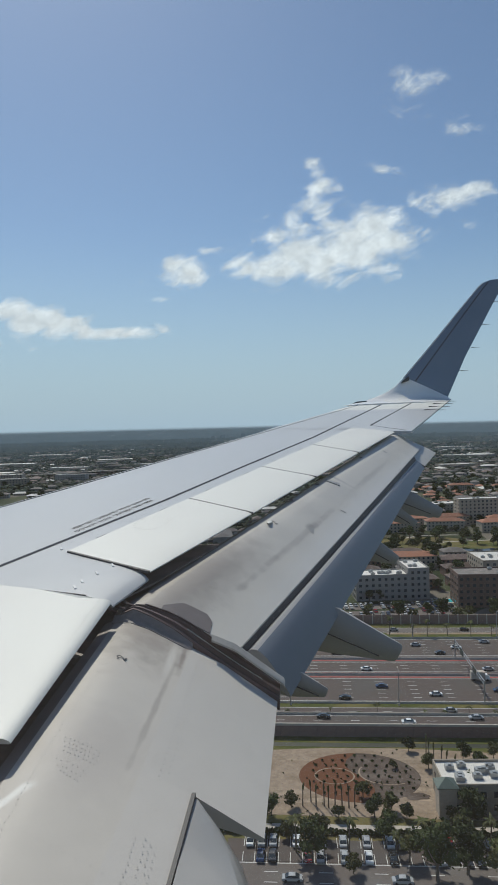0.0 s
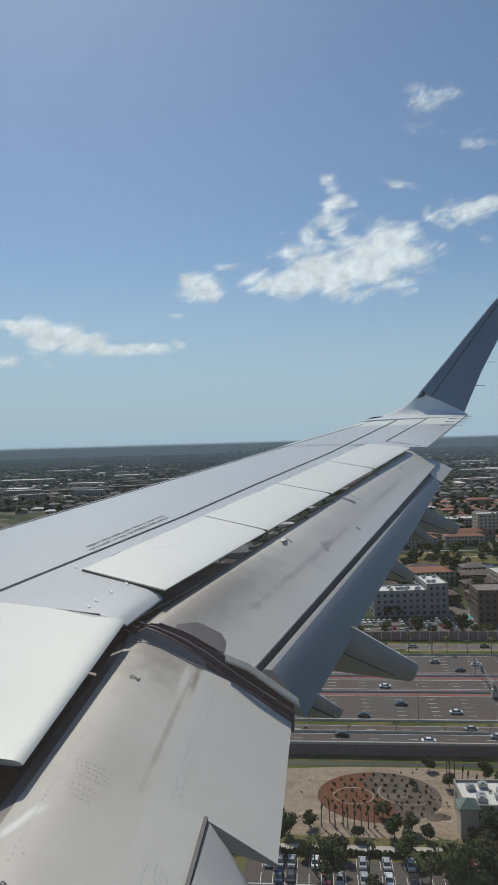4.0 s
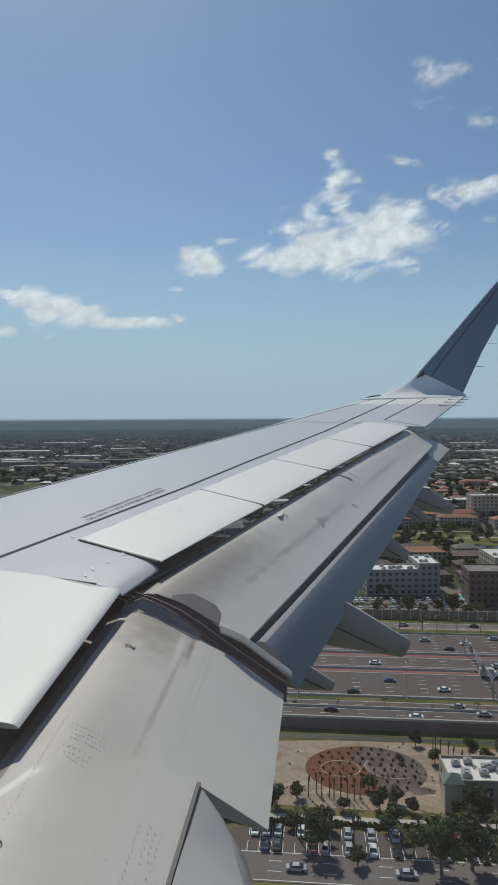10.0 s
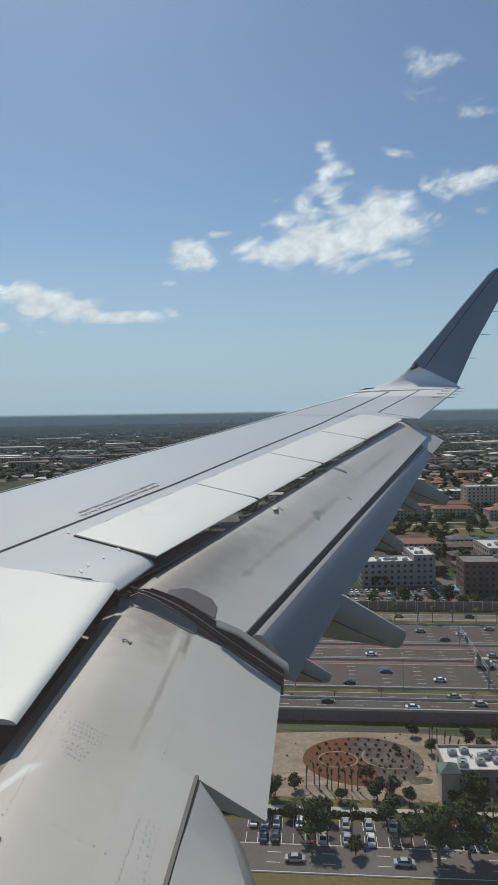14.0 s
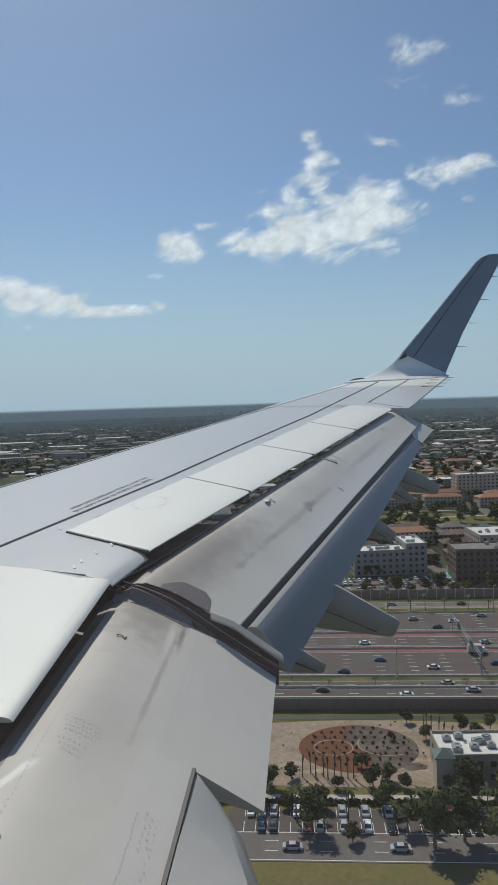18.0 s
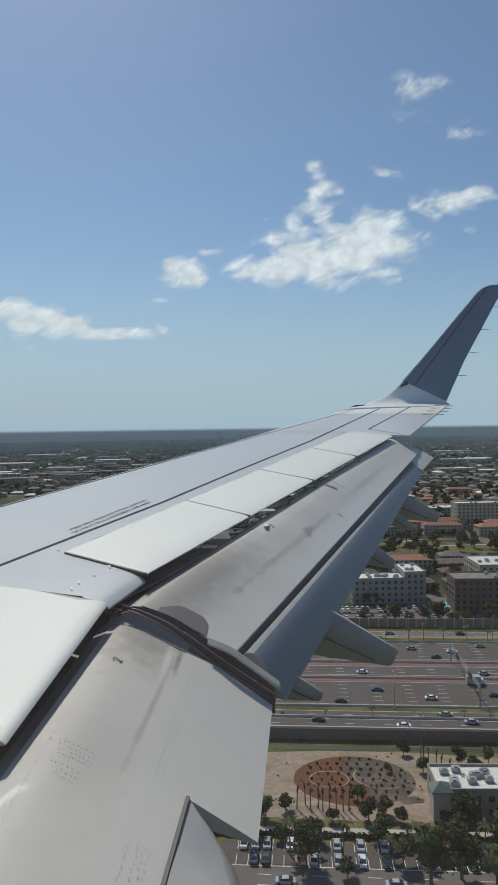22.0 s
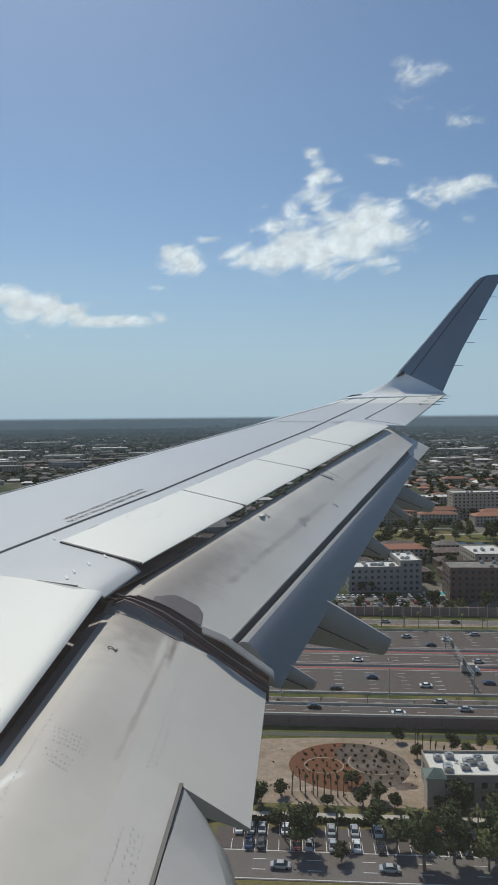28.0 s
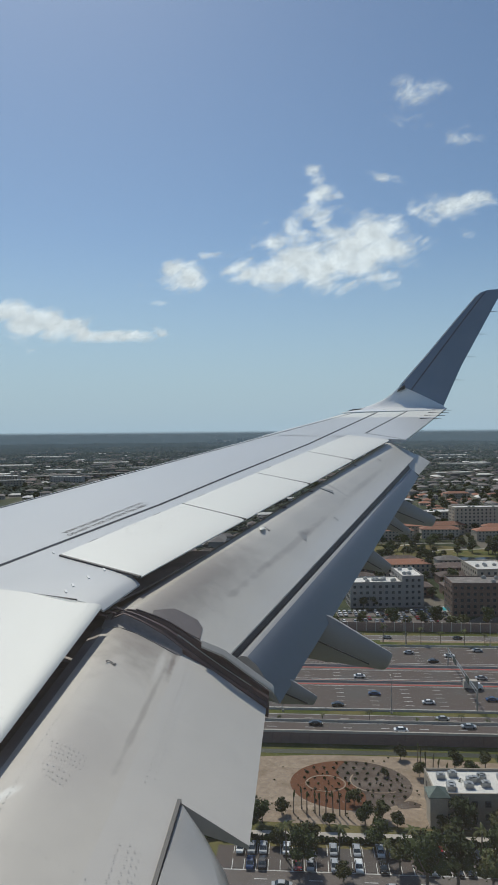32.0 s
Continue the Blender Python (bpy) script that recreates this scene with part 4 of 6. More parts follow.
for y, a, b, r in ((5.35, (-0.35, -1.42), (0.66, -1.87), 0.165), (8.75, (0.75, -0.86), (1.655, -1.235), 0.15), (8.3, (0.80, -0.98), (1.275, -1.28), 0.09), (6.9, (0.38, -1.16), (0.86, -1.44), 0.11), (4.45, (-0.22, -1.67), (0.085, -1.80), 0.07)):
    f = part("flap_track_fairing", canoe(y, a, b, r), fairing_grey, wing, "grey canoe-shaped fairing", 32)
    d = Vector((b[0] - a[0], 0, b[1] - a[1]))
    q = [Vector((a[0], y - r * 0.625, a[1])) + d * s for s in (0.3, 0.6, 0.86)]
    part("fairing_joint", tube([tuple(p) for p in q], [0.005] * 3, 5), seal_black, f)

# ---- the body of the aircraft, closed round the seat, with the one window that is looked through ----
body = tagged(new("fuselage"), "plain painted aircraft body with a row window", "fuselage", kind="structure")
body.matrix_world = pose(0, 0, EYE)
bm = bmesh.new()
stations = [-11, -8, -5, -2.5, -1.0, -0.19, 0.19, 1.0, 2.5, 5, 8]
angles = [radians(a) for a in (-150, -120, -90, -65, -45, -28, -15, -1.5, 14.5, 28, 45, 65, 90, 120, 150, 180, 195)]
grid = [[bm.verts.new((x, -1.80 + 1.93 * math.cos(a), -0.22 + 1.93 * math.sin(a))) for a in angles] for x in stations]
for i in range(len(stations) - 1):
    for j in range(len(angles)):
        k = (j + 1) % len(angles)
        if not (stations[i] == -0.19 and j == 7):
            bm.faces.new((grid[i][j], grid[i + 1][j], grid[i + 1][k], grid[i][k]))
bm.faces.new(grid[0]), bm.faces.new(grid[-1][::-1])
part("skin", bm, body_paint, body, "grey-blue painted skin", 60)

bm = bmesh.new()
box(bm, -0.26, 0.075, -0.30, 0.26, 0.083, 0.30)
dusty = bpy.data.materials.new("dusty_acrylic_pane")
dusty.use_nodes = True
dn, dl = dusty.node_tree.nodes, dusty.node_tree.links
dn.remove(dn["Principled BSDF"])
film, clear, coat = dn.new("ShaderNodeBsdfTranslucent"), dn.new("ShaderNodeBsdfTransparent"), dn.new("ShaderNodeMixShader")
# dust film that also veils dark tones; its warm tint paints reflected light
film.inputs["Color"].default_value = (0.84, 0.75, 0.69, 1)
grime, spread, where = dn.new("ShaderNodeTexNoise"), dn.new("ShaderNodeMapRange"), dn.new("ShaderNodeTexCoord")
grime.inputs["Scale"].default_value, grime.inputs["Detail"].default_value = 14.0, 2
spread.inputs["To Min"].default_value, spread.inputs["To Max"].default_value = 0.010, 0.021
dl.new(where.outputs["Object"], grime.inputs["Vector"]), dl.new(grime.outputs["Fac"], spread.inputs["Value"]), dl.new(spread.outputs[0], coat.inputs[0])
dl.new(clear.outputs[0], coat.inputs[1]), dl.new(film.outputs[0], coat.inputs[2]), dl.new(coat.outputs[0], dn["Material Output"].inputs["Surface"])
pane_1 = part("window_pane", bm, dusty, body, "clear cabin window pane with a thin dust film tinted as a warm light veil", 0)
pane_1.visible_shadow = False

# ---- ground: x along the motorway, y outwards, turned a little against the wing ----
rng = random.Random(7)


def site(y):
    """Everything this side of the sound wall follows the motorway."""
    return ROADS if 0 < y < 338 else GROUND


def put(ob, x=0.0, y=0.0, z=0.0, rz=0.0, base=None):
    ob.matrix_world = (base or site(y)) @ pose(x, y, z, 0, 0, rz)
    return ob


def poly(points, z0, z1, bm=None):
    return loft([[(x, y, z) for x, y in points] for z in (z0, z1)], True, bm)


def patch(name, points, z, mat, label, category, kind="structure"):
    return tagged(put(link(name, poly(points, -0.4, z), mat, smooth=20), base=site(points[0][1])), label, category, kind=kind)


def rect(x0, y0, x1, y1):
    return [(x0, y0), (x1, y0), (x1, y1), (x0, y1)]


def blob(cx, cy, rx, ry, n=36, rough=0.12, seed=0):
    return [(cx + rx * k * math.cos(t), cy + ry * k * math.sin(t)) for t, k in
            [(i / n * 2 * math.pi, 1 + rough * noise.noise((math.cos(i / n * 2 * math.pi) * 2, math.sin(i / n * 2 * math.pi) * 2, seed + 0.5)) * 2) for i in range(n)]]


bm = bmesh.new()
ring = [(9000 * math.cos(i / 64 * 2 * math.pi), 9000 * math.sin(i / 64 * 2 * math.pi)) for i in range(64)]
poly(ring, -2.0, 0.0, bm)
ground = tagged(put(link("ground", bm, suburb_ground, smooth=20)), "flat suburban land with dark tree cover and pale lots", "ground", kind="structure")

L, R = -1500, 1500
patch("verge", rect(L, 203, R, 336), 0.04, grass, "mown grass verge between motorway lanes", "grass")
patch("dry_field", rect(L, 100, R, 203), 0.03, dry_grass, "dry yellowish grass field", "grass")
patch("sandy_lot", blob(42, 185.5, 95, 19, 90, 0.06, 3), 0.07, sand, "bare pale sand of a building site", "sand")


def half_bed(side):
    """One half of the round bed, parted by a winding line."""
    arc = [(36 + 17 * math.cos(a), 188 + 13.5 * math.sin(a)) for a in [math.pi / 2 + side * math.pi * k / 24 for k in range(25)]]
    seam = [(36 + 3.6 * math.sin(2 * math.pi * k / 16), 174.5 + 27 * k / 16) for k in range(1, 16)]
    return arc + seam


patch("red_earth_bed", half_bed(1), 0.11, red_earth, "half of a round bed of red-brown earth", "earth")
patch("planting_bed", half_bed(-1), 0.115, mulch, "half of a round bed of grey-brown mulch", "earth")
for cx, cy, r, turn0, turn1 in ((29, 188, 5.5, 0, 360), (44, 190, 8, 150, 300)):
    rows = []
    for k in range(25):
        a = radians(turn0 + (turn1 - turn0) * k / 24)
        rows.append([(cx + (r + w) * math.cos(a), cy + (r + w) * 0.8 * math.sin(a), z) for w, z in ((-0.22, 0.1), (0.22, 0.1), (0.22, 0.145), (-0.22, 0.145))])
    tagged(put(link("bed_path", loft(rows), sand, smooth=0), base=ROADS), "thin pale sand path across the bed", "path", kind="structure")
for bow, y0 in ((5.0, 176.5), (-3.0, 199.5), (4.0, 172.5)):
    rows = []
    for k in range(41):
        x = -15 + 3.0 * k
        y = y0 + bow * math.sin(x / 31.0) + 0.8 * noise.noise((x * 0.08, y0, 0))
        w = 1.1 + 0.5 * noise.noise((x * 0.15, y0, 3))
        rows.append([(x, y - w, 0.0), (x, y + w, 0.0), (x, y + w, 0.085), (x, y - w, 0.085)])
    tagged(put(link("vehicle_track", loft(rows), track_sand, smooth=0), base=ROADS), "faint darker vehicle track worn into the sand", "track", kind="structure")
patch("puddle", blob(50, 178, 3.6, 1.8, 24, 0.2, 9), 0.12, mulch, "dark damp hollow in the sand", "puddle")
patch("canal", rect(L, 205.6, R, 208.2), 0.06, canal_water, "narrow dark drainage canal", "water")
patch("sand_strip", rect(60, 318, R, 326), 0.06, sand, "sandy strip along the motorway", "sand")

# roads


def road(y0, y1, lanes, mat, label, z=0.12, edge=True, dashes=True, x0=L, x1=R, gap=12.2):
    ob = tagged(put(link("road", poly(rect(x0, y0, x1, y1), -0.4, z), mat, smooth=20), base=ROADS), label, "road", kind="structure")
    w = (y1 - y0) / lanes
    if edge:
        for y in (y0 + 0.5, y1 - 0.5):
            part("edge_line", poly(rect(x0, y - 0.1, x1, y + 0.1), z - 0.02, z + 0.012), road_paint, ob, smooth=0)
    if dashes:
        far = bmesh.new()
        me = None
        for i in range(1, lanes):
            y = y0 + w * i
            k = 0
            x = x0
            while x < x1:
                if -15 < x < 120:
                    if me is None:
                        first = part("lane_dash", poly(rect(-1.5, -0.09, 1.5, 0.09), -0.02, 0.012), road_paint, ob, smooth=0)
                        me = first.data
                        d = first
                    else:
                        d = new("lane_dash", me)
                        d.parent = ob
                    d.location = (x, y, z)
                elif abs(x) < 700:
                    vs = [far.verts.new((x + a, y + b, z + 0.012)) for a, b in ((-1.5, -0.09), (1.5, -0.09), (1.5, 0.09), (-1.5, 0.09))]
                    far.faces.new(vs)
                x += gap
        tagged(part("far_dash", far, road_paint, ob, smooth=0), kind="stuff")
    return ob


road(240, 262.5, 6, asphalt, "dark six-lane motorway carriageway with white dashes")
road(269, 280, 3, asphalt, "express lanes between the carriageways")
road(288, 310.5, 6, asphalt, "dark six-lane motorway carriageway beyond the median")
road(213, 221, 2, asphalt, "two-lane slip road on a walled embankment", z=3.3)
road(228, 235, 2, asphalt, "two-lane ramp along the motorway")
road(320.5, 328, 2, old_asphalt, "grey frontage road before the sound wall")
road(139, 149.5, 3, old_asphalt, "grey service road with white arrows and dashes")
road(161.0, 164.5, 1, concrete, "pale concrete path", dashes=False, edge=False)
for y, m, n, lab, h in ((265.8, concrete, "median_barrier", "pale concrete median barrier", 0.9), (284.0, concrete, "median_barrier", "pale concrete median barrier", 0.9),
                        (238.6, concrete, "kerb_barrier", "low concrete barrier at the lane edge", 0.7), (311.8, concrete, "kerb_barrier", "low concrete barrier at the lane edge", 0.7)):
    bm = loft([[(x, y - 0.35, 0.0), (x, y + 0.35, 0.0), (x, y + 0.12, h), (x, y - 0.12, h)] for x in (L, R)])
    tagged(put(link(n, bm, m), base=ROADS), lab, "barrier", kind="structure")
for y in (263.6, 267.6, 282.2):
    tagged(put(link("red_shoulder", poly(rect(L, y - 0.55, R, y + 0.55), 0.0, 0.14), red_paint, smooth=20), base=ROADS), "red-painted shoulder strip of the express lanes", "road marking", kind="structure")
patch("median", rect(L, 262.6, R, 268.9), 0.10, old_asphalt, "paved median between carriageways", "road")
patch("median_far", rect(L, 280.1, R, 287.9), 0.10, old_asphalt, "paved median between carriageways", "road")

# sound wall of panels
wall_s = tagged(put(new("sound_wall"), 0, 335), "brown concrete sound wall along the frontage road", "wall", kind="structure")
pm = None
for i in range(44):
    x = -30 + i * 4.6
    if pm is None:
        p = part("panel", poly(rect(-2.2, -0.15, 2.2, 0.15), 0, 4.4), wall_sound, wall_s, smooth=0)
        pm = p.data
        q = part("post", poly(rect(-0.2, -0.28, 0.2, 0.28), 0, 4.7), concrete, wall_s, smooth=0)
        qm = q.data
    else:
        p, q = new("panel", pm), new("post", qm)
        p.parent = q.parent = wall_s
    p.location, q.location = (x, 0, 0), (x + 2.3, 0, 0)
bm = bmesh.new()
poly(rect(L, -0.15, -32.2, 0.15), 0, 4.4, bm)
poly(rect(172, -0.15, R, 0.15), 0, 4.4, bm)
part("far_wall", bm, wall_sound, wall_s, smooth=0)


# retaining wall of the embankment, with a pale parapet on each side
bank = tagged(put(new("retaining_wall"), 0, 212.6), "brown concrete retaining wall under the slip road", "wall", kind="structure")
pm = qm = None
for i in range(26):
    if pm is None:
        p = part("panel", poly(rect(-2.96, -0.2, 2.96, 0.2), -0.3, 3.5), wall_sound, bank, smooth=0)
        q = part("parapet", poly(rect(-2.99, -0.3, 2.99, 0.3), 3.5, 4.25), concrete, bank, smooth=0)
        pm, qm = p.data, q.data
    else:
        p, q = new("panel", pm), new("parapet", qm)
        p.parent = q.parent = bank
    p.location = q.location = (-20 + i * 6.0, 0, 0)
bm = bmesh.new()
for a, b in ((L, -23), (133, R)):
    poly(rect(a, -0.2, b, 0.2), -0.3, 4.2, bm)
part("far_wall", bm, wall_sound, bank, smooth=0)
tagged(put(link("kerb_barrier", loft([[(x, 221.1, 0.0), (x, 221.7, 0.0), (x, 221.5, 4.1), (x, 221.2, 4.1)] for x in (L, R)]), concrete), base=ROADS), "concrete barrier at the edge of the embankment", "barrier", kind="structure")

# sign gantry over the motorway
gantry = tagged(put(new("sign_gantry"), 84, 286), "steel sign gantry with dark panels over the motorway", "gantry")
for y in (-47, -1):
    part("post", tube([(0, y, 0), (0, y, 8.2)], [0.28, 0.24], 8), steel_grey, gantry)
for z in (6.6, 7.9):
    part("beam", tube([(0, -47.2, z), (0, -0.8, z)], [0.14, 0.14], 6), steel_grey, gantry)
for k in range(23):
    part("brace", tube([(0, -47 + k * 2, 6.6 + 1.3 * (k % 2)), (0, -45 + k * 2, 7.9 - 1.3 * (k % 2))], [0.06, 0.06], 5), steel_grey, gantry)
for y in (-34, -14):
    part("sign_panel", poly(rect(-0.35, y - 2.4, -0.2, y + 2.4), 5.9, 8.3), sign_dark, gantry, "dark sign panel")

# ---- trees and palms ----
def crown_mesh(name, seed, height, radius, mat, leaf=0.55, lumps=11, per=62):
    r = np.random.RandomState(seed)
    vs, fs = [], []
    ico = bmesh.new()
    bmesh.ops.create_icosphere(ico, subdivisions=1, radius=1)
    iv = np.array([v.co[:] for v in ico.verts])
    fi = [[v.index for v in f.verts] for f in ico.faces]
    ico.free()
    for k in range(lumps):
        a, rr = r.rand() * 6.283, radius * 0.62 * math.sqrt(r.rand())
        c = np.array([rr * math.cos(a), rr * math.sin(a), height * (0.42 + 0.46 * r.rand() * (1 - 0.35 * rr / radius))])
        s = radius * (0.34 + 0.22 * r.rand())
        base = len(vs)
        jig = iv * (0.72 + 0.2 * r.rand(len(iv), 1)) * np.array([s, s, s * 0.75])
        vs += [tuple(p) for p in c + jig]
        fs += [[i + base for i in f] for f in fi]
        for j in range(per):
            d = r.randn(3)
            d /= np.linalg.norm(d)
            if d[2] < -0.5:
                d[2] *= -1
            p = c + d * np.array([s, s, s * 0.8]) * (0.82 + 0.34 * r.rand())
            u = r.randn(3)
            u /= np.linalg.norm(u)
            w = np.cross(u, d + 0.6 * r.randn(3))
            w /= np.linalg.norm(w) + 1e-6
            z = leaf * (0.6 + 0.8 * r.rand())
            base = len(vs)
            vs += [tuple(p - u * z), tuple(p + w * z * 0.5), tuple(p + u * z), tuple(p - w * z * 0.5)]
            fs.append([base, base + 1, base + 2, base + 3])
    me = bpy.data.meshes.new(name)
    me.from_pydata(vs, [], fs)
    me.materials.append(mat)
    return me


def tree(height, radius, seed, mat, label, leaf=0.44):
    ob = tagged(new("tree"), label, "tree", "roadside trees")
    h = height
    bm = tube([(0, 0, -0.2), (0.05 * h * 0.2, 0, h * 0.25), (0.0, 0.03 * h, h * 0.55)], [h * 0.035, h * 0.026, h * 0.014], 7)
    for k in range(4):
        a = k * 1.7 + seed
        tube([(0, 0, h * 0.25), (math.cos(a) * radius * 0.35, math.sin(a) * radius * 0.35, h * 0.5), (math.cos(a) * radius * 0.6, math.sin(a) * radius * 0.6, h * 0.7)], [h * 0.016, h * 0.011, h * 0.005], 5, bm)
    part("trunk", bm, bark, ob)
    c = new("crown", crown_mesh("crown", seed, height, radius, mat, leaf))
    c.parent = ob
    return ob


def palm(height, seed, label):
    ob = tagged(new("palm_tree"), label, "palm tree", "roadside palms")
    r = random.Random(seed)
    lean = r.uniform(-0.4, 0.4)
    part("trunk", tube([(0, 0, -0.2), (lean * 0.3, 0, height * 0.5), (lean, 0, height)], [0.24, 0.17, 0.15], 7), bark, ob)
    bm = bmesh.new()
    for k in range(17):
        a, up = k * 2.4 + r.random(), r.uniform(-0.2, 1.0)
        n = r.uniform(1.9, 2.7)
        ca, sa = math.cos(a), math.sin(a)
        prev = None
        for j in range(5):
            t = j / 4
            d, z = n * t, height + up * n * t * 0.8 - 1.5 * t * t
            w = 0.42 * math.sin(math.pi * min(0.95, t + 0.12)) + 0.03
            mid = bm.verts.new((lean + ca * d, sa * d, z))
            lf = bm.verts.new((lean + ca * d - sa * w, sa * d + ca * w, z - w * 0.6))
            rt = bm.verts.new((lean + ca * d + sa * w, sa * d - ca * w, z - w * 0.6))
            if prev:
                bm.faces.new((prev[0], mid, lf, prev[1])), bm.faces.new((prev[0], prev[2], rt, mid))
            prev = (mid, lf, rt)
    part("crown", bm, leaf_olive, ob, smooth=0)
    return ob


tree_kinds = [tree(8.5, 4.2, 1, leaf_dark, "broad dark green tree with a rounded crown"), tree(7.0, 3.2, 2, leaf_olive, "olive green street tree"),
              tree(10.5, 5.2, 3, leaf_dark, "large dark spreading tree"), tree(5.0, 2.6, 4, leaf_olive, "small bushy olive tree"), tree(9.0, 4.0, 5, leaf_olive, "tall yellowish green tree")]
palm_kinds = [palm(8.5, 1, "tall slim palm tree with drooping fronds"), palm(6.5, 2, "young palm tree with a full crown")]
used = set()


def plant(kinds, i, x, y, scale=1.0):
    ob = kinds[i]
    m = site(y) @ pose(x, y, 0.03, 0, 0, rng.uniform(0, 360)) @ Matrix.Scale(scale, 4)
    if ob.name in used:
        return copy_thing(ob, m)
    used.add(ob.name)
    ob.matrix_world = m
    return ob


for i in range(11):
    plant(palm_kinds, i % 2, 24 + i * 9.2 + rng.uniform(-1.5, 1.5), 316 + rng.uniform(-1.5, 1.5), rng.uniform(0.8, 1.1))
for i in range(9):
    plant(palm_kinds, (i + 1) % 2, 10 + i * 7.5 + rng.uniform(-2, 2), 153.5 + rng.uniform(-0.8, 0.8), rng.uniform(0.7, 1.0))
for i in range(13):
    plant(palm_kinds, i % 2, 16 + i * 7.4 + rng.uniform(-1.5, 1.5), 224.4 + rng.uniform(-0.8, 0.8), rng.uniform(0.45, 0.65))
for x, y, i, s in ((16, 158.6, 3, 0.8), (24, 159.2, 1, 0.8), (40, 159, 0, 0.8), (50, 158.8, 1, 0.9), (58, 159.4, 4, 0.7), (31, 146, 1, 0.8), (52, 203, 3, 1.0), (46, 192.5, 3, 0.6), (88, 204, 1, 1.0)):
    plant(tree_kinds, i, x, y, s)

for x, y, i, s in ((22, 149.5, 2, 0.95), (44, 150.5, 4, 1.1), (66, 149, 2, 1.1), (73, 152.5, 0, 1.1), (80, 156, 2, 1.2), (61, 163.5, 2, 1.0), (56, 146.5, 2, 1.15), (49, 144, 2, 1.3), (63, 144.5, 4, 1.35), (70, 164, 4, 1.15), (78, 166, 2, 1.15), (9, 163, 2, 0.9)):
    plant(tree_kinds, i, x, y, s)

# low planting: too many shrubs to count
def shrubs(name, spots, size, mat, label):
    r = np.random.RandomState(11)
    vs, fs = [], []
    for x, y in spots:
        for j in range(7):
            a, s = r.rand() * 6.283, size * (0.6 + 0.7 * r.rand())
            c = np.array([x + r.randn() * size * 0.35, y + r.randn() * size * 0.35, 0.1])
            b = len(vs)
            vs += [tuple(c + np.array([s * math.cos(a), s * math.sin(a), s * 0.8])), tuple(c + np.array([-0.3 * s * math.sin(a), 0.3 * s * math.cos(a), 0])),
                   tuple(c + np.array([-s * math.cos(a), -s * math.sin(a), s * 1.1])), tuple(c + np.array([0.3 * s * math.sin(a), -0.3 * s * math.cos(a), s * 1.4]))]
            fs.append([b, b + 1, b + 2, b + 3])
    me = bpy.data.meshes.new(name)
    me.from_pydata(vs, [], fs)
    me.materials.append(mat)
    return tagged(put(new(name, me), base=ROADS), label, "shrubs", kind="stuff")


shrubs("hedge", [(x * 0.7, 160.4 + 0.25 * math.sin(x)) for x in range(-20, 140)], 0.8, leaf_dark, "clipped dark green hedge beside the car park")
shrubs("median_shrubs", [(x * 1.6, y) for x in range(-20, 100) for y in (223.6, 225.3)], 0.55, leaf_olive, "rows of low shrubs on the grass strip")
shrubs("young_plants", [(23 + 2.9 * i + 0.9 * (j % 2), 178.5 + 3.0 * j) for i in range(10) for j in range(8) if (23 + 2.9 * i - 36) ** 2 / 250 + (178.5 + 3.0 * j - 188) ** 2 / 160 < 1], 0.42, leaf_dark, "young shrubs planted in rows on bare soil")
shrubs("weeds", [(rng.uniform(-10, 110), rng.uniform(164, 204)) for _ in range(130)], 0.25, leaf_olive, "scattered weeds on sand and dry grass")

# bare palm trunks waiting on the site
stake = tagged(new("palm_stake"), "dark leafless palm trunk planted in the sand", "palm trunk", "planted trunks")
part("trunk", tube([(0, 0, -0.2), (0.05, 0, 2.2), (0.15, 0, 4.6)], [0.2, 0.14, 0.16], 7), bark, stake)
part("tuft", tube([(0.15, 0, 4.2), (0.16, 0, 4.9), (0.3, 0.1, 5.8), (0.5, 0.15, 6.3)], [0.12, 0.3, 0.2, 0.04], 7), leaf_olive, stake)
spots = [(20 + i * 1.7 + rng.uniform(-0.5, 0.5), 173.5 + rng.uniform(-1.6, 1.2)) for i in range(9)] + [(57 + rng.uniform(-1, 1) + i * 1.1, 201 - i * 2.3) for i in range(6)]
put(stake, *spots[0])
for x, y in spots[1:]:
    copy_thing(stake, ROADS @ pose(x, y, 0, 0, 0, rng.uniform(0, 360)))


# ---- street furniture ----
lamp = tagged(new("street_lamp"), "tall grey steel motorway lamp", "street lamp", "motorway lamps")
part("pole", tube([(0, 0, 0), (0, 0, 12)], [0.16, 0.09], 8), steel_grey, lamp)
part("arm", tube([(0, 0, 11.8), (0, 0.9, 12.4), (0, 2.4, 12.6)], [0.07, 0.06, 0.05], 6), steel_grey, lamp)
bm = bmesh.new()
box(bm, -0.18, 2.2, 12.5, 0.18, 3.1, 12.7)
part("head", bm, concrete, lamp)
part("base", tube([(0, 0, -0.1), (0, 0, 0.7)], [0.4, 0.35], 8), concrete, lamp)
n = 0
for y, turn in ((237.0, 0), (313.5, 180)):
    for i in range(9):
        m = ROADS @ pose(-60 + i * 38 + (17 if turn else 0), y, 0, 0, 0, turn)
        if n:
            copy_thing(lamp, m)
        else:
            lamp.matrix_world = m
        n += 1


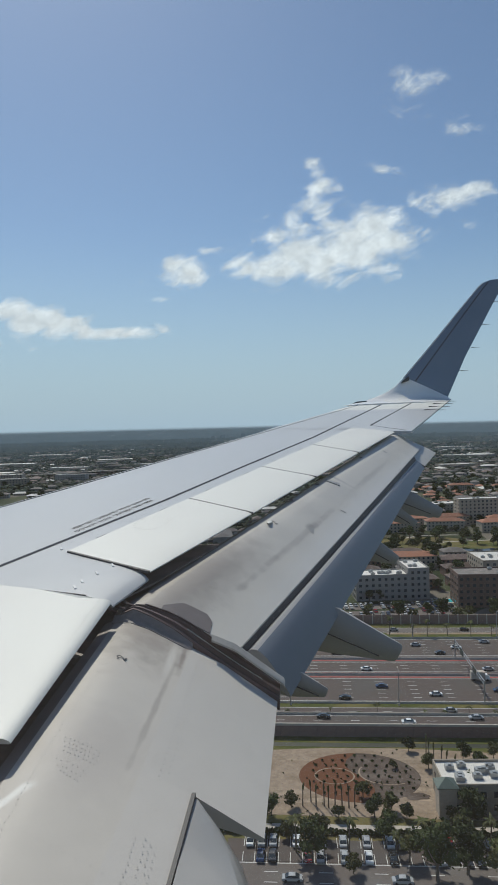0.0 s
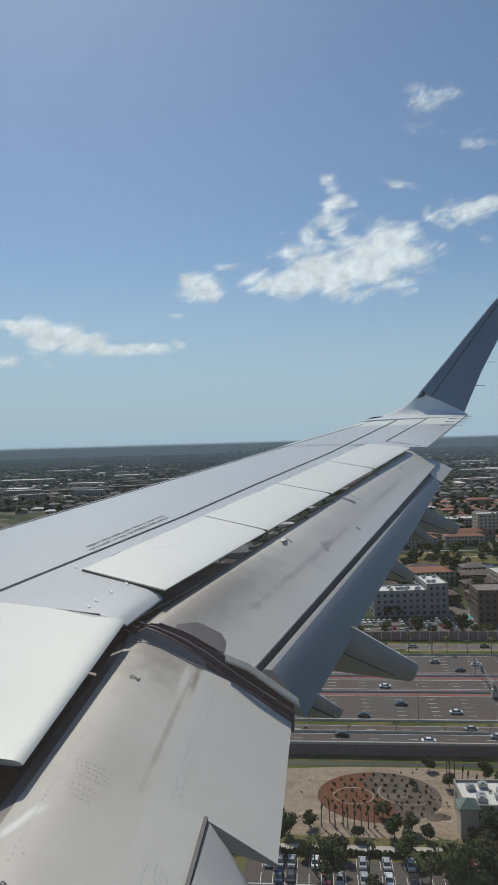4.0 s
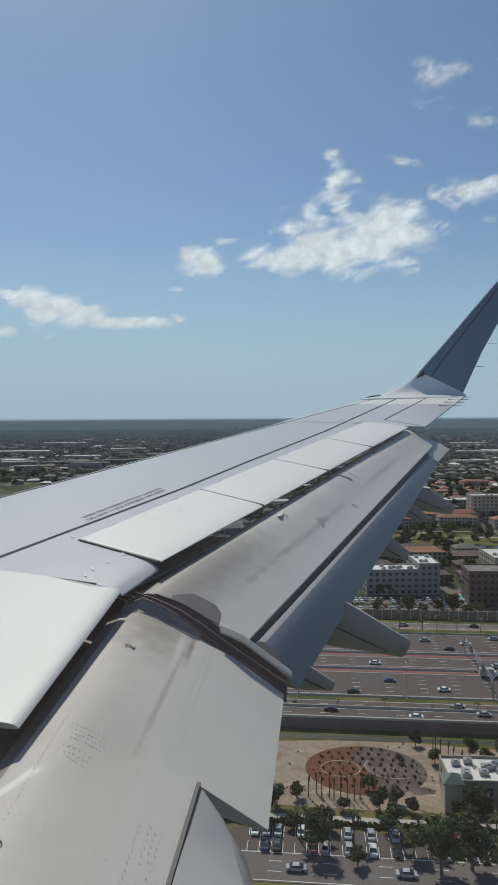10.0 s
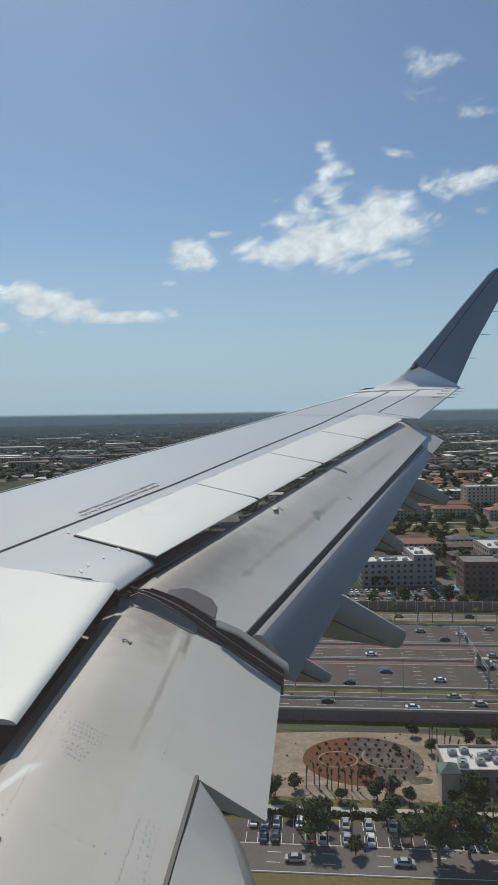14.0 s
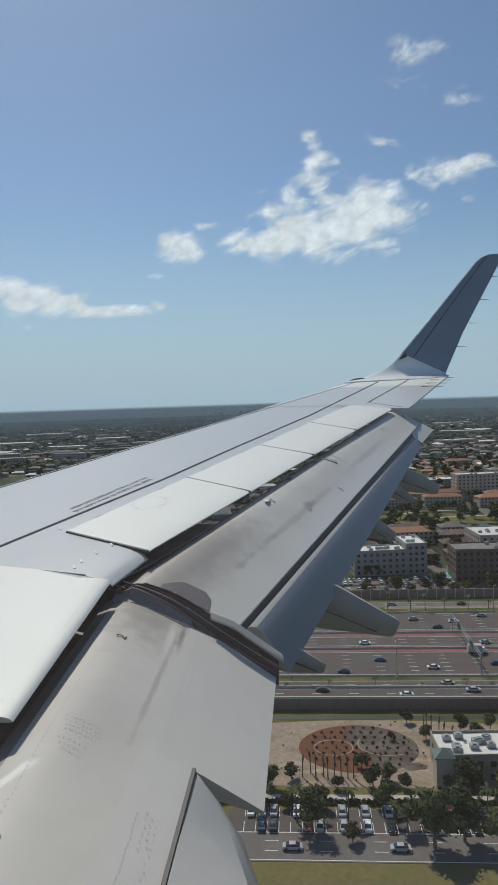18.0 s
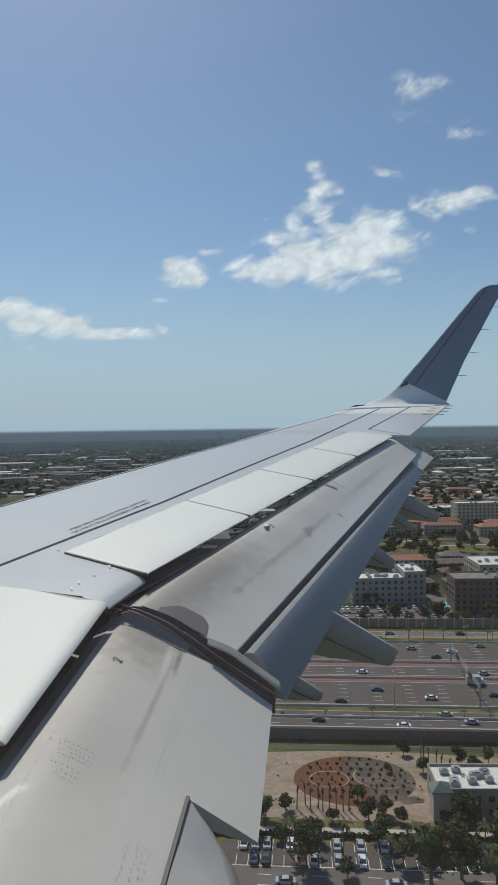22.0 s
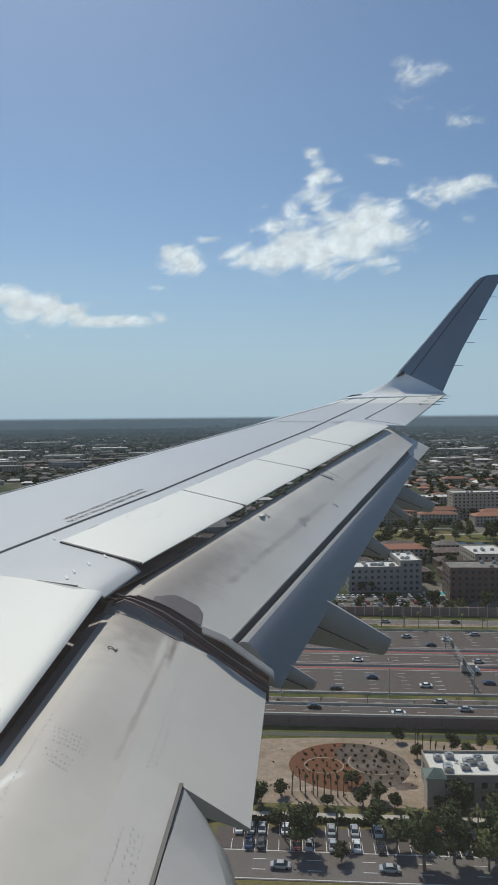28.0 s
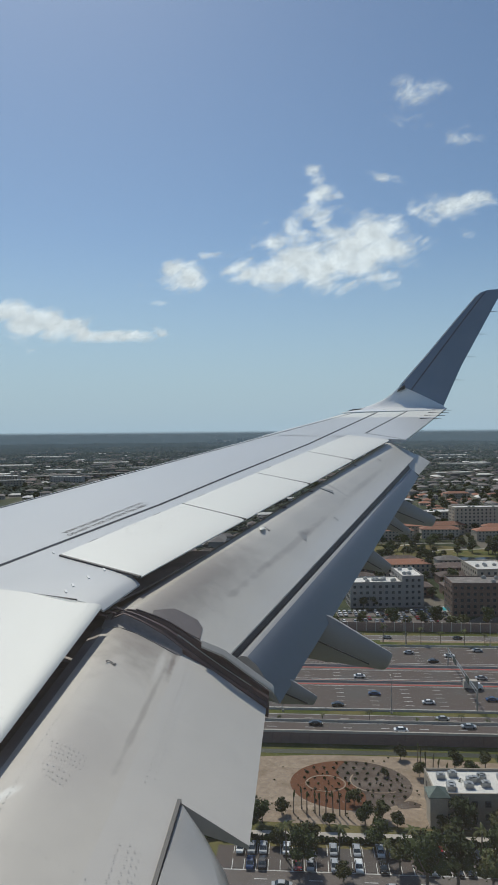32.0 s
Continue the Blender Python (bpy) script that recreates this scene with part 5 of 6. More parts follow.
# ---- cars ----
def car(paint, label):
    ob = tagged(new("car"), label, "car", "cars")
    prof = [(-2.25, 0.35), (-2.28, 0.75), (-2.1, 0.92), (-1.1, 0.98), (1.3, 0.98), (2.15, 0.88), (2.28, 0.6), (2.25, 0.35)]
    body = loft([[(x, y * k, z) for x, z in prof] for y, k in ((-0.88, 0.96), (-0.88, 1.0), (0.88, 1.0), (0.88, 0.96))])
    part("body", body, paint, ob)
    cab = [(-1.55, 0.95), (-0.85, 1.42), (0.75, 1.45), (1.6, 0.95)]
    part("glasshouse", loft([[(x, y * (1 if z < 1 else 0.82), z) for x, z in cab] for y in (-0.8, 0.8)]), glass_dark, ob, "dark car windows")
    part("roof", loft([[(x, y, z) for x, z in ((-0.8, 1.42), (-0.7, 1.47), (0.65, 1.5), (0.72, 1.45))] for y in (-0.64, 0.64)]), paint, ob)
    for x in (-1.4, 1.4):
        for y in (-0.86, 0.86):
            w = part("wheel", tube([(x, y - 0.09, 0.33), (x, y + 0.09, 0.33)], [0.33, 0.33], 12), tyre_black, ob)
    for y in (-0.6, 0.6):
        bm = bmesh.new()
        box(bm, 2.2, y - 0.18, 0.62, 2.29, y + 0.18, 0.76)
        part("headlight", bm, road_paint, ob)
    return ob


def truck(label, box_mat):
    ob = tagged(new("box_truck"), label, "truck", "trucks")
    bm = bmesh.new()
    box(bm, -3.6, -1.2, 0.9, 1.6, 1.2, 3.5)
    part("cargo_box", bm, box_mat, ob)
    part("cab", loft([[(x, y, z) for x, z in ((1.7, 0.5), (1.7, 2.4), (2.6, 2.4), (3.2, 1.5), (3.5, 1.4), (3.5, 0.5))] for y in (-1.05, 1.05)]), car_paints[0], ob)
    part("windscreen", loft([[(x, y, z) for x, z in ((2.66, 2.3), (3.22, 1.55), (3.16, 1.5), (2.6, 2.25))] for y in (-0.9, 0.9)]), glass_dark, ob)
    bm = bmesh.new()
    box(bm, -3.5, -0.5, 0.5, 1.7, 0.5, 0.9)
    part("chassis", bm, steel_grey, ob)
    for x in (-2.4, 2.5):
        for y in (-1.0, 1.0):
            part("wheel", tube([(x, y - 0.14, 0.45), (x, y + 0.14, 0.45)], [0.45, 0.45], 12), tyre_black, ob)
    return ob


put(truck("white box truck on the motorway", car_paints[0]), 52, 304.6, 0.12, 180)
put(truck("pale grey box truck on the motorway", concrete), 88, 260.6, 0.12, 0)
car_kinds = [car(m, lab) for m, lab in zip(car_paints, ("white saloon car with dark windows", "black saloon car with dark windows", "silver grey saloon car with dark windows", "dark red saloon car with dark windows", "dark blue saloon car with dark windows"))]


def park(i, x, y, rz, z=0.13):
    ob = car_kinds[i]
    m = site(y) @ pose(x, y, z, 0, 0, rz)
    if ob.name in used:
        return copy_thing(ob, m)
    used.add(ob.name)
    ob.matrix_world = m
    return ob


pick = (0, 0, 0, 0, 1, 1, 1, 2, 2, 2, 2, 3, 4, 4)
for y, face, cars in ((242, 0, (36,)), (245.6, 0, (15, 66)), (249.2, 0, (92,)), (253, 0, (48,)), (271, 0, (44, 92)), (290, 180, (34, 78)),
                      (293.6, 180, (60,)), (297.4, 180, (40, 88)), (301, 180, (70,)), (305, 180, (30, 100)), (231.5, 0, (72,)), (323, 180, (62, 94)), (143, 0, (20, 44))):
    for x in cars:
        park(rng.choice((0, 0, 1, 2, 2, 1, 4)), x + rng.uniform(-3, 3), y + 0.2, face)
for i, x, y in ((0, 54, 215.0), (1, 27, 218.8), (2, 76, 218.6)):
    park(i, x, y, 0, 3.32)

# car park by the service road
lot = patch("car_park", rect(2, 149.6, 78, 158), 0.12, asphalt, "grey asphalt car park with white stall lines", "car park")
lm = None
for i in range(26):
    for y in (150.0, 156.0):
        if lm is None:
            s = part("stall_line", poly(rect(-0.07, -2.0, 0.07, 2.0), 0.1, 0.134), road_paint, lot, smooth=0)
            lm = s.data
        else:
            s = new("stall_line", lm)
            s.parent = lot
        s.location = (6 + i * 2.75, y + 1, 0)
for i in range(25):
    if rng.random() < 0.5:
        park(rng.choice(pick), 7.4 + i * 2.75, 150.9, 90 + rng.choice((0, 180)))
    if rng.random() < 0.5:
        park(rng.choice(pick), 7.4 + i * 2.75, 156.6, 90 + rng.choice((0, 180)))


# ---- buildings ----
window_mesh = {}


def pane(w, h):
    if (w, h) not in window_mesh:
        bm = bmesh.new()
        box(bm, -w / 2, -0.06, -h / 2, w / 2, 0.06, h / 2)
        me = bpy.data.meshes.new("window")
        bm.to_mesh(me)
        bm.free()
        me.materials.append(glass_dark)
        window_mesh[w, h] = me
    return window_mesh[w, h]


def flat_building(x, y, w, d, storeys, wall, roof, label, rz=0.0, name="building", step=4.0, units=4, floor=3.3, pw=1.5, ph=1.5):
    ob = tagged(put(new(name), x, y, 0, rz), label, "building")
    h = storeys * floor + 0.6
    part("wall", poly(rect(-w / 2, -d / 2, w / 2, d / 2), -0.2, h), wall, ob, smooth=0)
    part("roof", poly(rect(-w / 2 + 0.35, -d / 2 + 0.35, w / 2 - 0.35, d / 2 - 0.35), h - 0.2, h + 0.02), roof, ob, smooth=0)
    bm = bmesh.new()
    for a in (rect(-w / 2 - 0.05, -d / 2 - 0.05, w / 2 + 0.05, -d / 2 + 0.3), rect(-w / 2 - 0.05, d / 2 - 0.3, w / 2 + 0.05, d / 2 + 0.05),
              rect(-w / 2 - 0.05, -d / 2 + 0.3, -w / 2 + 0.3, d / 2 - 0.3), rect(w / 2 - 0.3, -d / 2 + 0.3, w / 2 + 0.05, d / 2 - 0.3)):
        poly(a, h - 0.3, h + 0.7, bm)
    part("parapet", bm, wall, ob, smooth=0)
    n = int(w // step)
    for s in range(storeys):
        for i in range(n):
            q = new("window", pane(pw, ph))
            q.parent = ob
            q.location = ((i + 0.5 - n / 2) * step, -d / 2 - 0.02, s * floor + 1.9)
        for i in range(int(d // step)):
            q = new("window", pane(pw, ph))
            q.parent = ob
            q.location, q.rotation_euler = (-w / 2 - 0.02, (i + 0.5 - int(d // step) / 2) * step, s * floor + 1.9), (0, 0, math.pi / 2)
    for k in range(units):
        a, b = rng.uniform(-w * 0.38, w * 0.38), rng.uniform(-d * 0.32, d * 0.32)
        bm = bmesh.new()
        box(bm, a - 1.1, b - 0.8, h, a + 1.1, b + 0.8, h + 1.3)
        box(bm, a - 0.5, b - 0.5, h + 1.3, a + 0.5, b + 0.5, h + 1.6)
        part("air_conditioner", bm, steel_grey, ob)
    return ob


def hip_roof(w, d, h0, rise, over=0.5):
    a, b = w / 2 + over, d / 2 + over
    r = max(0.0, a - b)
    bm = bmesh.new()
    lo = [bm.verts.new((x, y, h0 - 0.15)) for x, y in ((-a, -b), (a, -b), (a, b), (-a, b))]
    v = [bm.verts.new((x, y, h0)) for x, y in ((-a, -b), (a, -b), (a, b), (-a, b))]
    t = [bm.verts.new((-r, 0, h0 + rise)), bm.verts.new((r + 0.01, 0, h0 + rise))]
    for f in ((v[0], v[1], t[1], t[0]), (v[1], v[2], t[1]), (v[2], v[3], t[0], t[1]), (v[3], v[0], t[0]), lo):
        bm.faces.new(f)
    for i in range(4):
        bm.faces.new((lo[i], lo[(i + 1) % 4], v[(i + 1) % 4], v[i]))
    return bm


def house(w, d, storeys, wall, roof, label, name="house", category="house", step=3.2):
    ob = tagged(new(name), label, category, "houses")
    h = storeys * 2.9
    part("wall", poly(rect(-w / 2, -d / 2, w / 2, d / 2), -0.2, h), wall, ob, smooth=0)
    part("roof", hip_roof(w, d, h, min(w, d) * 0.2), roof, ob, smooth=0)
    n = int(w // step)
    for s in range(storeys):
        for i in range(n):
            q = new("window", pane(1.3, 1.3))
            q.parent = ob
            q.location = ((i + 0.5 - n / 2) * step, -d / 2 - 0.02, s * 2.9 + 1.6)
    return ob


flat_building(128, 368, 34, 18, 5, wall_brown, roof_grey, "brown brick office block of five storeys", -3, step=3.4)
flat_building(74, 386, 30, 15, 4, wall_grey, roof_white, "grey four-storey block with a stained white roof", 2, step=3.6, units=9)
flat_building(94, 391, 12, 24, 5, wall_grey, roof_white, "tall grey wing of a block with a white roof", 2, step=3.4, units=5)
flat_building(168, 395, 40, 16, 3, wall_grey, roof_white, "grey three-storey block with a pale flat roof", 4, pw=2.0, ph=1.3)
flat_building(152, 425, 22, 30, 4, wall_cream, roof_white, "cream four-storey apartment block", 0)
flat_building(118, 470, 30, 20, 1, wall_cream, roof_white, "low shop with a bright white roof", 8, units=3)
flat_building(225, 655, 50, 16, 7, wall_cream, roof_white, "pale seven-storey apartment slab", 3)
flat_building(262, 700, 30, 18, 5, wall_grey, roof_white, "grey apartment block with balconies", -5)
flat_building(215, 760, 46, 24, 2, wall_cream, roof_white, "low cream building with a white roof", 6)

shop = flat_building(67, 176.5, 23, 13, 2, wall_cream, roof_white, "cream shop with a white flat roof and green-roofed corner pavilions", 2, step=3.4, units=11)
for x in (-11, 11):
    pav = part("pavilion", poly(rect(x - 2.2, -8.4, x + 2.2, -4.0), -0.2, 8.0), wall_cream, shop, smooth=0)
    roof = part("pavilion_roof", hip_roof(4.4, 4.4, 8.0, 1.7), roof_green, pav, "dull green hipped roof", smooth=0)
    roof.location = (x, -6.2, 0)
flat_building(92, 192, 16, 12, 2, wall_brown, roof_grey, "low dark brown office with a flat roof", -3, step=3.2, units=5)
for x, y, i, s in ((38, 168, 0, 0.85), (42.5, 170.5, 1, 0.9), (63, 170, 0, 1.0), (64.5, 177, 2, 0.75), (36, 177, 1, 0.8), (62, 186, 4, 0.9), (70, 190, 0, 0.9), (80, 191, 2, 0.8), (29, 167, 3, 0.9),
                   (12, 168, 0, 0.8), (17, 171.5, 1, 0.8), (56, 193, 1, 0.8), (67, 198, 0, 0.8), (76, 199, 4, 0.8), (85, 172, 2, 0.9), (46, 167.5, 3, 0.9), (57, 167, 1, 0.7)):
    plant(tree_kinds, i, x, y, s)

# car parks behind the sound wall
for k, (x, y, w, d) in enumerate(((150, 345, 30, 10), (130, 386, 26, 10), (80, 353, 60, 10), (80, 366, 60, 10), (150, 452, 24, 8))):
    patch("car_park", rect(x - w / 2, y - d / 2, x + w / 2, y + d / 2), 0.08, old_asphalt, "worn grey car park full of cars", "car park")
    for row in (-0.25, 0.25) if d > 9 else (0,):
        for i in range(int(w // 2.8)):
            if rng.random() < 0.62:
                park(rng.choice(pick), x - w / 2 + 1.6 + i * 2.8, y + row * d, 90, 0.09)

# swimming pool and tennis court beside the blocks
deck = patch("pool_deck", rect(101, 369, 118, 380), 0.10, concrete, "pale paved deck round a swimming pool", "deck")
tagged(put(link("swimming_pool", poly(blob(109.5, 374.5, 5.6, 3.2, 30, 0.08, 21), 0.0, 0.14), pool_water, smooth=0)), "turquoise kidney-shaped swimming pool in a pale deck", "swimming pool")
court = tagged(put(link("tennis_court", poly(rect(120, 369, 131, 393), 0.0, 0.12), court_green, smooth=0)), "green tennis court with white lines", "tennis court")
for a in (rect(120.8, 369.8, 121.0, 392.2), rect(130.0, 369.8, 130.2, 392.2), rect(121, 369.8, 130, 370.0), rect(121, 392.0, 130, 392.2), rect(121, 380.9, 130, 381.1)):
    part("court_line", poly(a, 0.1, 0.135), road_paint, court, smooth=0)

# pond in a park with pale paths
patch("park_lawn", blob(168, 520, 70, 42, 40, 0.12, 14), 0.05, grass, "green park lawn with scattered trees", "grass")
patch("pond", blob(178, 508, 30, 17, 40, 0.16, 15), 0.09, lake_water, "dark still pond in the park", "water")
patch("park_lawn", blob(120, 560, 60, 26, 40, 0.12, 17), 0.067, dry_grass, "yellowish park lawn", "grass")
for k, pts in enumerate(([(95, 540), (120, 552), (128, 575), (150, 590), (190, 588)], [(140, 498), (150, 520), (142, 540), (160, 556), (205, 560)])):
    bm = bmesh.new()
    rows = []
    for i, p in enumerate(pts):
        a, b = Vector(pts[max(i - 1, 0)]), Vector(pts[min(i + 1, len(pts) - 1)])
        s = (b - a).normalized().orthogonal() * 1.3
        rows.append([(p[0] + s.x, p[1] + s.y, 0.0), (p[0] - s.x, p[1] - s.y, 0.0), (p[0] - s.x, p[1] - s.y, 0.1), (p[0] + s.x, p[1] + s.y, 0.1)])
    tagged(put(link("footpath", loft(rows, True, bm), concrete, smooth=0)), "pale winding concrete footpath", "footpath", kind="structure")

# housing: terracotta apartments and grey-roofed homes along streets
homes = [house(34, 13, 3, wall_cream, roof_tile, "cream apartment house with a terracotta roof", "apartment_house", "apartment house"),
         house(15, 11, 1, wall_cream, roof_grey, "cream bungalow with a grey shingle roof"), house(17, 12, 2, wall_grey, roof_grey, "two-storey home with a grey roof"),
         house(16, 11, 1, wall_cream, roof_tile, "cream bungalow with a red tile roof"), house(22, 12, 1, wall_cream, roof_white, "long low home with a pale roof"),
         house(26, 12, 2, wall_brown, roof_brown, "brown terraced house with a dark shingle roof", "terraced_house", "terraced house")]
taken = []


def build(i, x, y, rz):
    ob = homes[i]
    m = GROUND @ pose(x, y, 0.03, 0, 0, rz)
    taken.append((x, y))
    if ob.name in used:
        return copy_thing(ob, m)
    used.add(ob.name)
    ob.matrix_world = m
    return ob


for j in range(2, 6):
    for i in range(3):
        kind = rng.choice((5, 5, 2, 0)) if j > 2 else 5
        build(kind, 58 + i * 34 + j * 4 + rng.uniform(-2, 2), 355 + j * 27 + rng.uniform(-1, 1), rng.choice((2, 2, 88)) + rng.uniform(-3, 3))
for x, y, rz in ((135, 612, 3), (178, 618, -4), (222, 606, 5), (150, 640, 0), (192, 646, 2), (238, 628, -8)):
    build(0, x, y, rz)
for row, y in enumerate(range(680, 1230, 34)):
    x = y * 0.13 + rng.uniform(0, 10)
    while x < y * 0.41:
        k = rng.choices((0, 1, 2, 3, 4), (0.6 if 860 < y < 1010 else 0.15, 3, 2, 4 if 860 < y < 1010 else 1, 1))[0]
        if not (200 < x < 285 and y < 775):
            build(k, x, y + rng.uniform(-4, 4), rng.choice((0, 0, 90)) + rng.uniform(-8, 8))
        x += rng.uniform(20, 36)
for x, y in [(-360 + i * 46 + j * 12, 1010 + j * 40) for j in range(4) for i in range(4)]:
    build(4 if (x + y) % 3 == 0 else 2, x, y, 12)
flat_building(-470, 1330, 70, 30, 4, wall_cream, roof_white, "wide pale office building with upright bays", 6, step=5, pw=2.2, ph=2.2)
flat_building(-330, 1290, 60, 18, 4, wall_grey, roof_white, "grey flat-roofed apartment slab", -8, step=5)
flat_building(-410, 1210, 50, 18, 4, wall_cream, roof_white, "cream flat-roofed apartment slab", 14, step=5)
for x, y, w, d in ((-560, 1480, 120, 50), (-420, 1620, 90, 40), (-640, 1850, 140, 60), (-380, 1980, 100, 50), (-250, 1700, 60, 30), (560, 1750, 110, 40), (430, 1400, 80, 30), (700, 2300, 120, 50), (-700, 2450, 150, 60)):
    flat_building(x, y, w, d, 2, wall_cream, roof_white, "low warehouse with a bright white roof", rng.uniform(-12, 12), "warehouse", 60, 3, 4.0)

# trees among the buildings
beyond = []
for _ in range(1150):
    y = 340 + 900 * rng.random() ** 1.1
    side = rng.random() < 0.86 or y < 950
    x = y * (rng.uniform(0.10, 0.41) if side else rng.uniform(-0.42, -0.28))
    if any(abs(x - a) < 13 and abs(y - b) < 10 for a, b in taken) or (150 < x < 205 and 490 < y < 526) or (148 < x < 190 and 386 < y < 404) or (50 < x < 148 and 347 < y < 398 and rng.random() < 0.8):
        continue
    k, size = rng.randrange(5), rng.uniform(0.75, 1.25)
    if y < 640:
        plant(tree_kinds, k, x, y, size)
    else:
        beyond.append((k, x, y, size, rng.uniform(0, 6.28)))


def joined_trees(rows):
    """The trees past the park, one mass of crowns."""
    vs, fs, base = [], [], 0
    data = []
    for t in tree_kinds:
        me = [c for c in t.children if c.name.startswith("crown")][0].data
        co = np.empty(len(me.vertices) * 3)
        me.vertices.foreach_get("co", co)
        data.append((co.reshape(-1, 3), [tuple(p.vertices) for p in me.polygons]))
    for k, x, y, size, a in rows:
        co, faces = data[k]
        c, s = math.cos(a) * size, math.sin(a) * size
        vs.append(np.stack([co[:, 0] * c - co[:, 1] * s + x, co[:, 0] * s + co[:, 1] * c + y, co[:, 2] * size - 0.8], 1))
        fs += [tuple(i + base for i in f) for f in faces]
        base += len(co)
    me = bpy.data.meshes.new("distant_trees")
    me.from_pydata(np.concatenate(vs), [], fs)
    me.materials.append(leaf_dark)
    return tagged(put(new("distant_trees", me)), "dark green trees between distant houses", "trees", kind="stuff")


joined_trees(beyond)

# ---- far suburbs: countless roofs and tree clumps ----
def far_houses(n, seed, near=1200, depth=3600, left=-0.47, right=0.47):
    r = np.random.RandomState(seed)
    vs, walls, roofs, pale = [], [], [], []
    for k in range(n):
        y = near + depth * r.rand() ** 1.35
        x, y = y * r.uniform(left, right), round(y / 38) * 38 + r.randn() * 2
        w, d, h = 8 + 7 * r.rand(), 6 + 3 * r.rand(), 3 + 2.5 * (r.rand() > 0.7)
        a = r.choice((0.1, 0.1 + math.pi / 2)) + r.randn() * 0.05
        c, s = math.cos(a), math.sin(a)
        if r.rand() < 0.06:
            w, d, h = w * 2.5, d * 1.8, h + 3
        b = len(vs)
        for z, k2 in ((0, 1), (h, 1)):
            for u, v in ((-w, -d), (w, -d), (w, d), (-w, d)):
                vs.append((x + c * u * 0.7 - s * v * 0.7, y + s * u * 0.7 + c * v * 0.7, z))
        for u in (-w * 0.35, w * 0.35):
            vs.append((x + c * u, y + s * u, h + 2.2))
        walls += [(b, b + 1, b + 5, b + 4), (b + 1, b + 2, b + 6, b + 5), (b + 2, b + 3, b + 7, b + 6), (b + 3, b, b + 4, b + 7)]
        (pale if r.rand() < 0.07 else roofs).extend([(b + 4, b + 5, b + 9, b + 8), (b + 5, b + 6, b + 9), (b + 6, b + 7, b + 8, b + 9), (b + 7, b + 4, b + 8)])
    me = bpy.data.meshes.new("far_houses")
    me.from_pydata(vs, [], walls + roofs + pale)
    me.materials.append(wall_brown_far), me.materials.append(roof_far), me.materials.append(roof_white)
    me.polygons.foreach_set("material_index", [0] * len(walls) + [1] * len(roofs) + [2] * len(pale))
    return tagged(put(new("far_houses", me)), "distant rows of suburban houses with brown and red roofs", "houses", kind="stuff")


far_houses(3400, 21)
far_houses(230, 22, 480, 760, -0.2, 0.1)


def far_woods(n, seed, near=1050, depth=3870, left=-0.48, right=0.48):
    r = np.random.RandomState(seed)
    ico = bmesh.new()
    bmesh.ops.create_icosphere(ico, subdivisions=1, radius=1)
    iv = np.array([v.co[:] for v in ico.verts])
    fi = np.array([[v.index for v in f.verts] for f in ico.faces])
    ico.free()
    y = near + depth * r.rand(n) ** 1.45
    x = y * r.uniform(left, right, n)
    s = (2.2 + 2.8 * r.rand(n)) * (0.8 + y / 3500)
    scale = np.stack([s * (0.9 + 0.8 * r.rand(n)), s * (0.9 + 0.5 * r.rand(n)), s * 0.85], 1)
    jig = iv[None] * (0.55 + 0.75 * r.rand(n, len(iv), 1)) * scale[:, None]
    vs = (jig + np.stack([x, y, s * 0.5], 1)[:, None]).reshape(-1, 3)
    fs = (fi[None] + (np.arange(n) * len(iv))[:, None, None]).reshape(-1, 3)
    me = bpy.data.meshes.new("far_woods")
    me.vertices.add(len(vs)), me.loops.add(fs.size), me.polygons.add(len(fs))
    me.vertices.foreach_set("co", vs.ravel())
    me.loops.foreach_set("vertex_index", fs.ravel())
    me.polygons.foreach_set("loop_start", np.arange(0, fs.size, 3))
    me.update(calc_edges=True)
    me.materials.append(wood_far)
    return tagged(put(new("far_woods", me)), "distant dark green tree cover over the suburbs", "trees", kind="stuff")


far_woods(23000, 33)
far_woods(2600, 34, 430, 640, -0.2, 0.1)

# elevated motorway far across the suburbs
via = tagged(put(new("viaduct")), "pale concrete motorway viaduct far across the suburbs", "viaduct", kind="structure")
def deck_at(t):
    return (-700 + 760 * t, 1250 + 330 * t + 120 * t * t)
rows = []
for k in range(21):
    x, y = deck_at(k / 20)
    rows.append([(x, y - 11, 8.2), (x, y + 11, 8.2), (x, y + 11, 9.6), (x, y + 10.6, 9.6), (x, y + 10.6, 8.9), (x, y - 10.6, 8.9), (x, y - 10.6, 9.6), (x, y - 11, 9.6)])
part("deck", loft(rows), concrete, via, smooth=20)
for k in range(1, 20):
    x, y = deck_at(k / 20)
    part("pillar", poly(rect(x - 1, y - 1, x + 1, y + 1), -0.5, 8.3), concrete, via, smooth=0)

# glowing see-through sheets that paint haze over the far land; the outermost is its rim
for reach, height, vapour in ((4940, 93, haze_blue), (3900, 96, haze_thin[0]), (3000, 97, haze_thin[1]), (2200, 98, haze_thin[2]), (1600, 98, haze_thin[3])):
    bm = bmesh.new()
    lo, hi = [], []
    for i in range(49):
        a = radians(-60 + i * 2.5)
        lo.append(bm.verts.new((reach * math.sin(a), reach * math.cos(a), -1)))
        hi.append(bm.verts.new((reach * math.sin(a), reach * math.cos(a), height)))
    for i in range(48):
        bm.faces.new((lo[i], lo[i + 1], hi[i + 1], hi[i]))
    rim = tagged(put(link("backdrop", bm, vapour)), "glowing blue sheet painted as haze over the far land", "backdrop", kind="structure")
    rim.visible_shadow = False

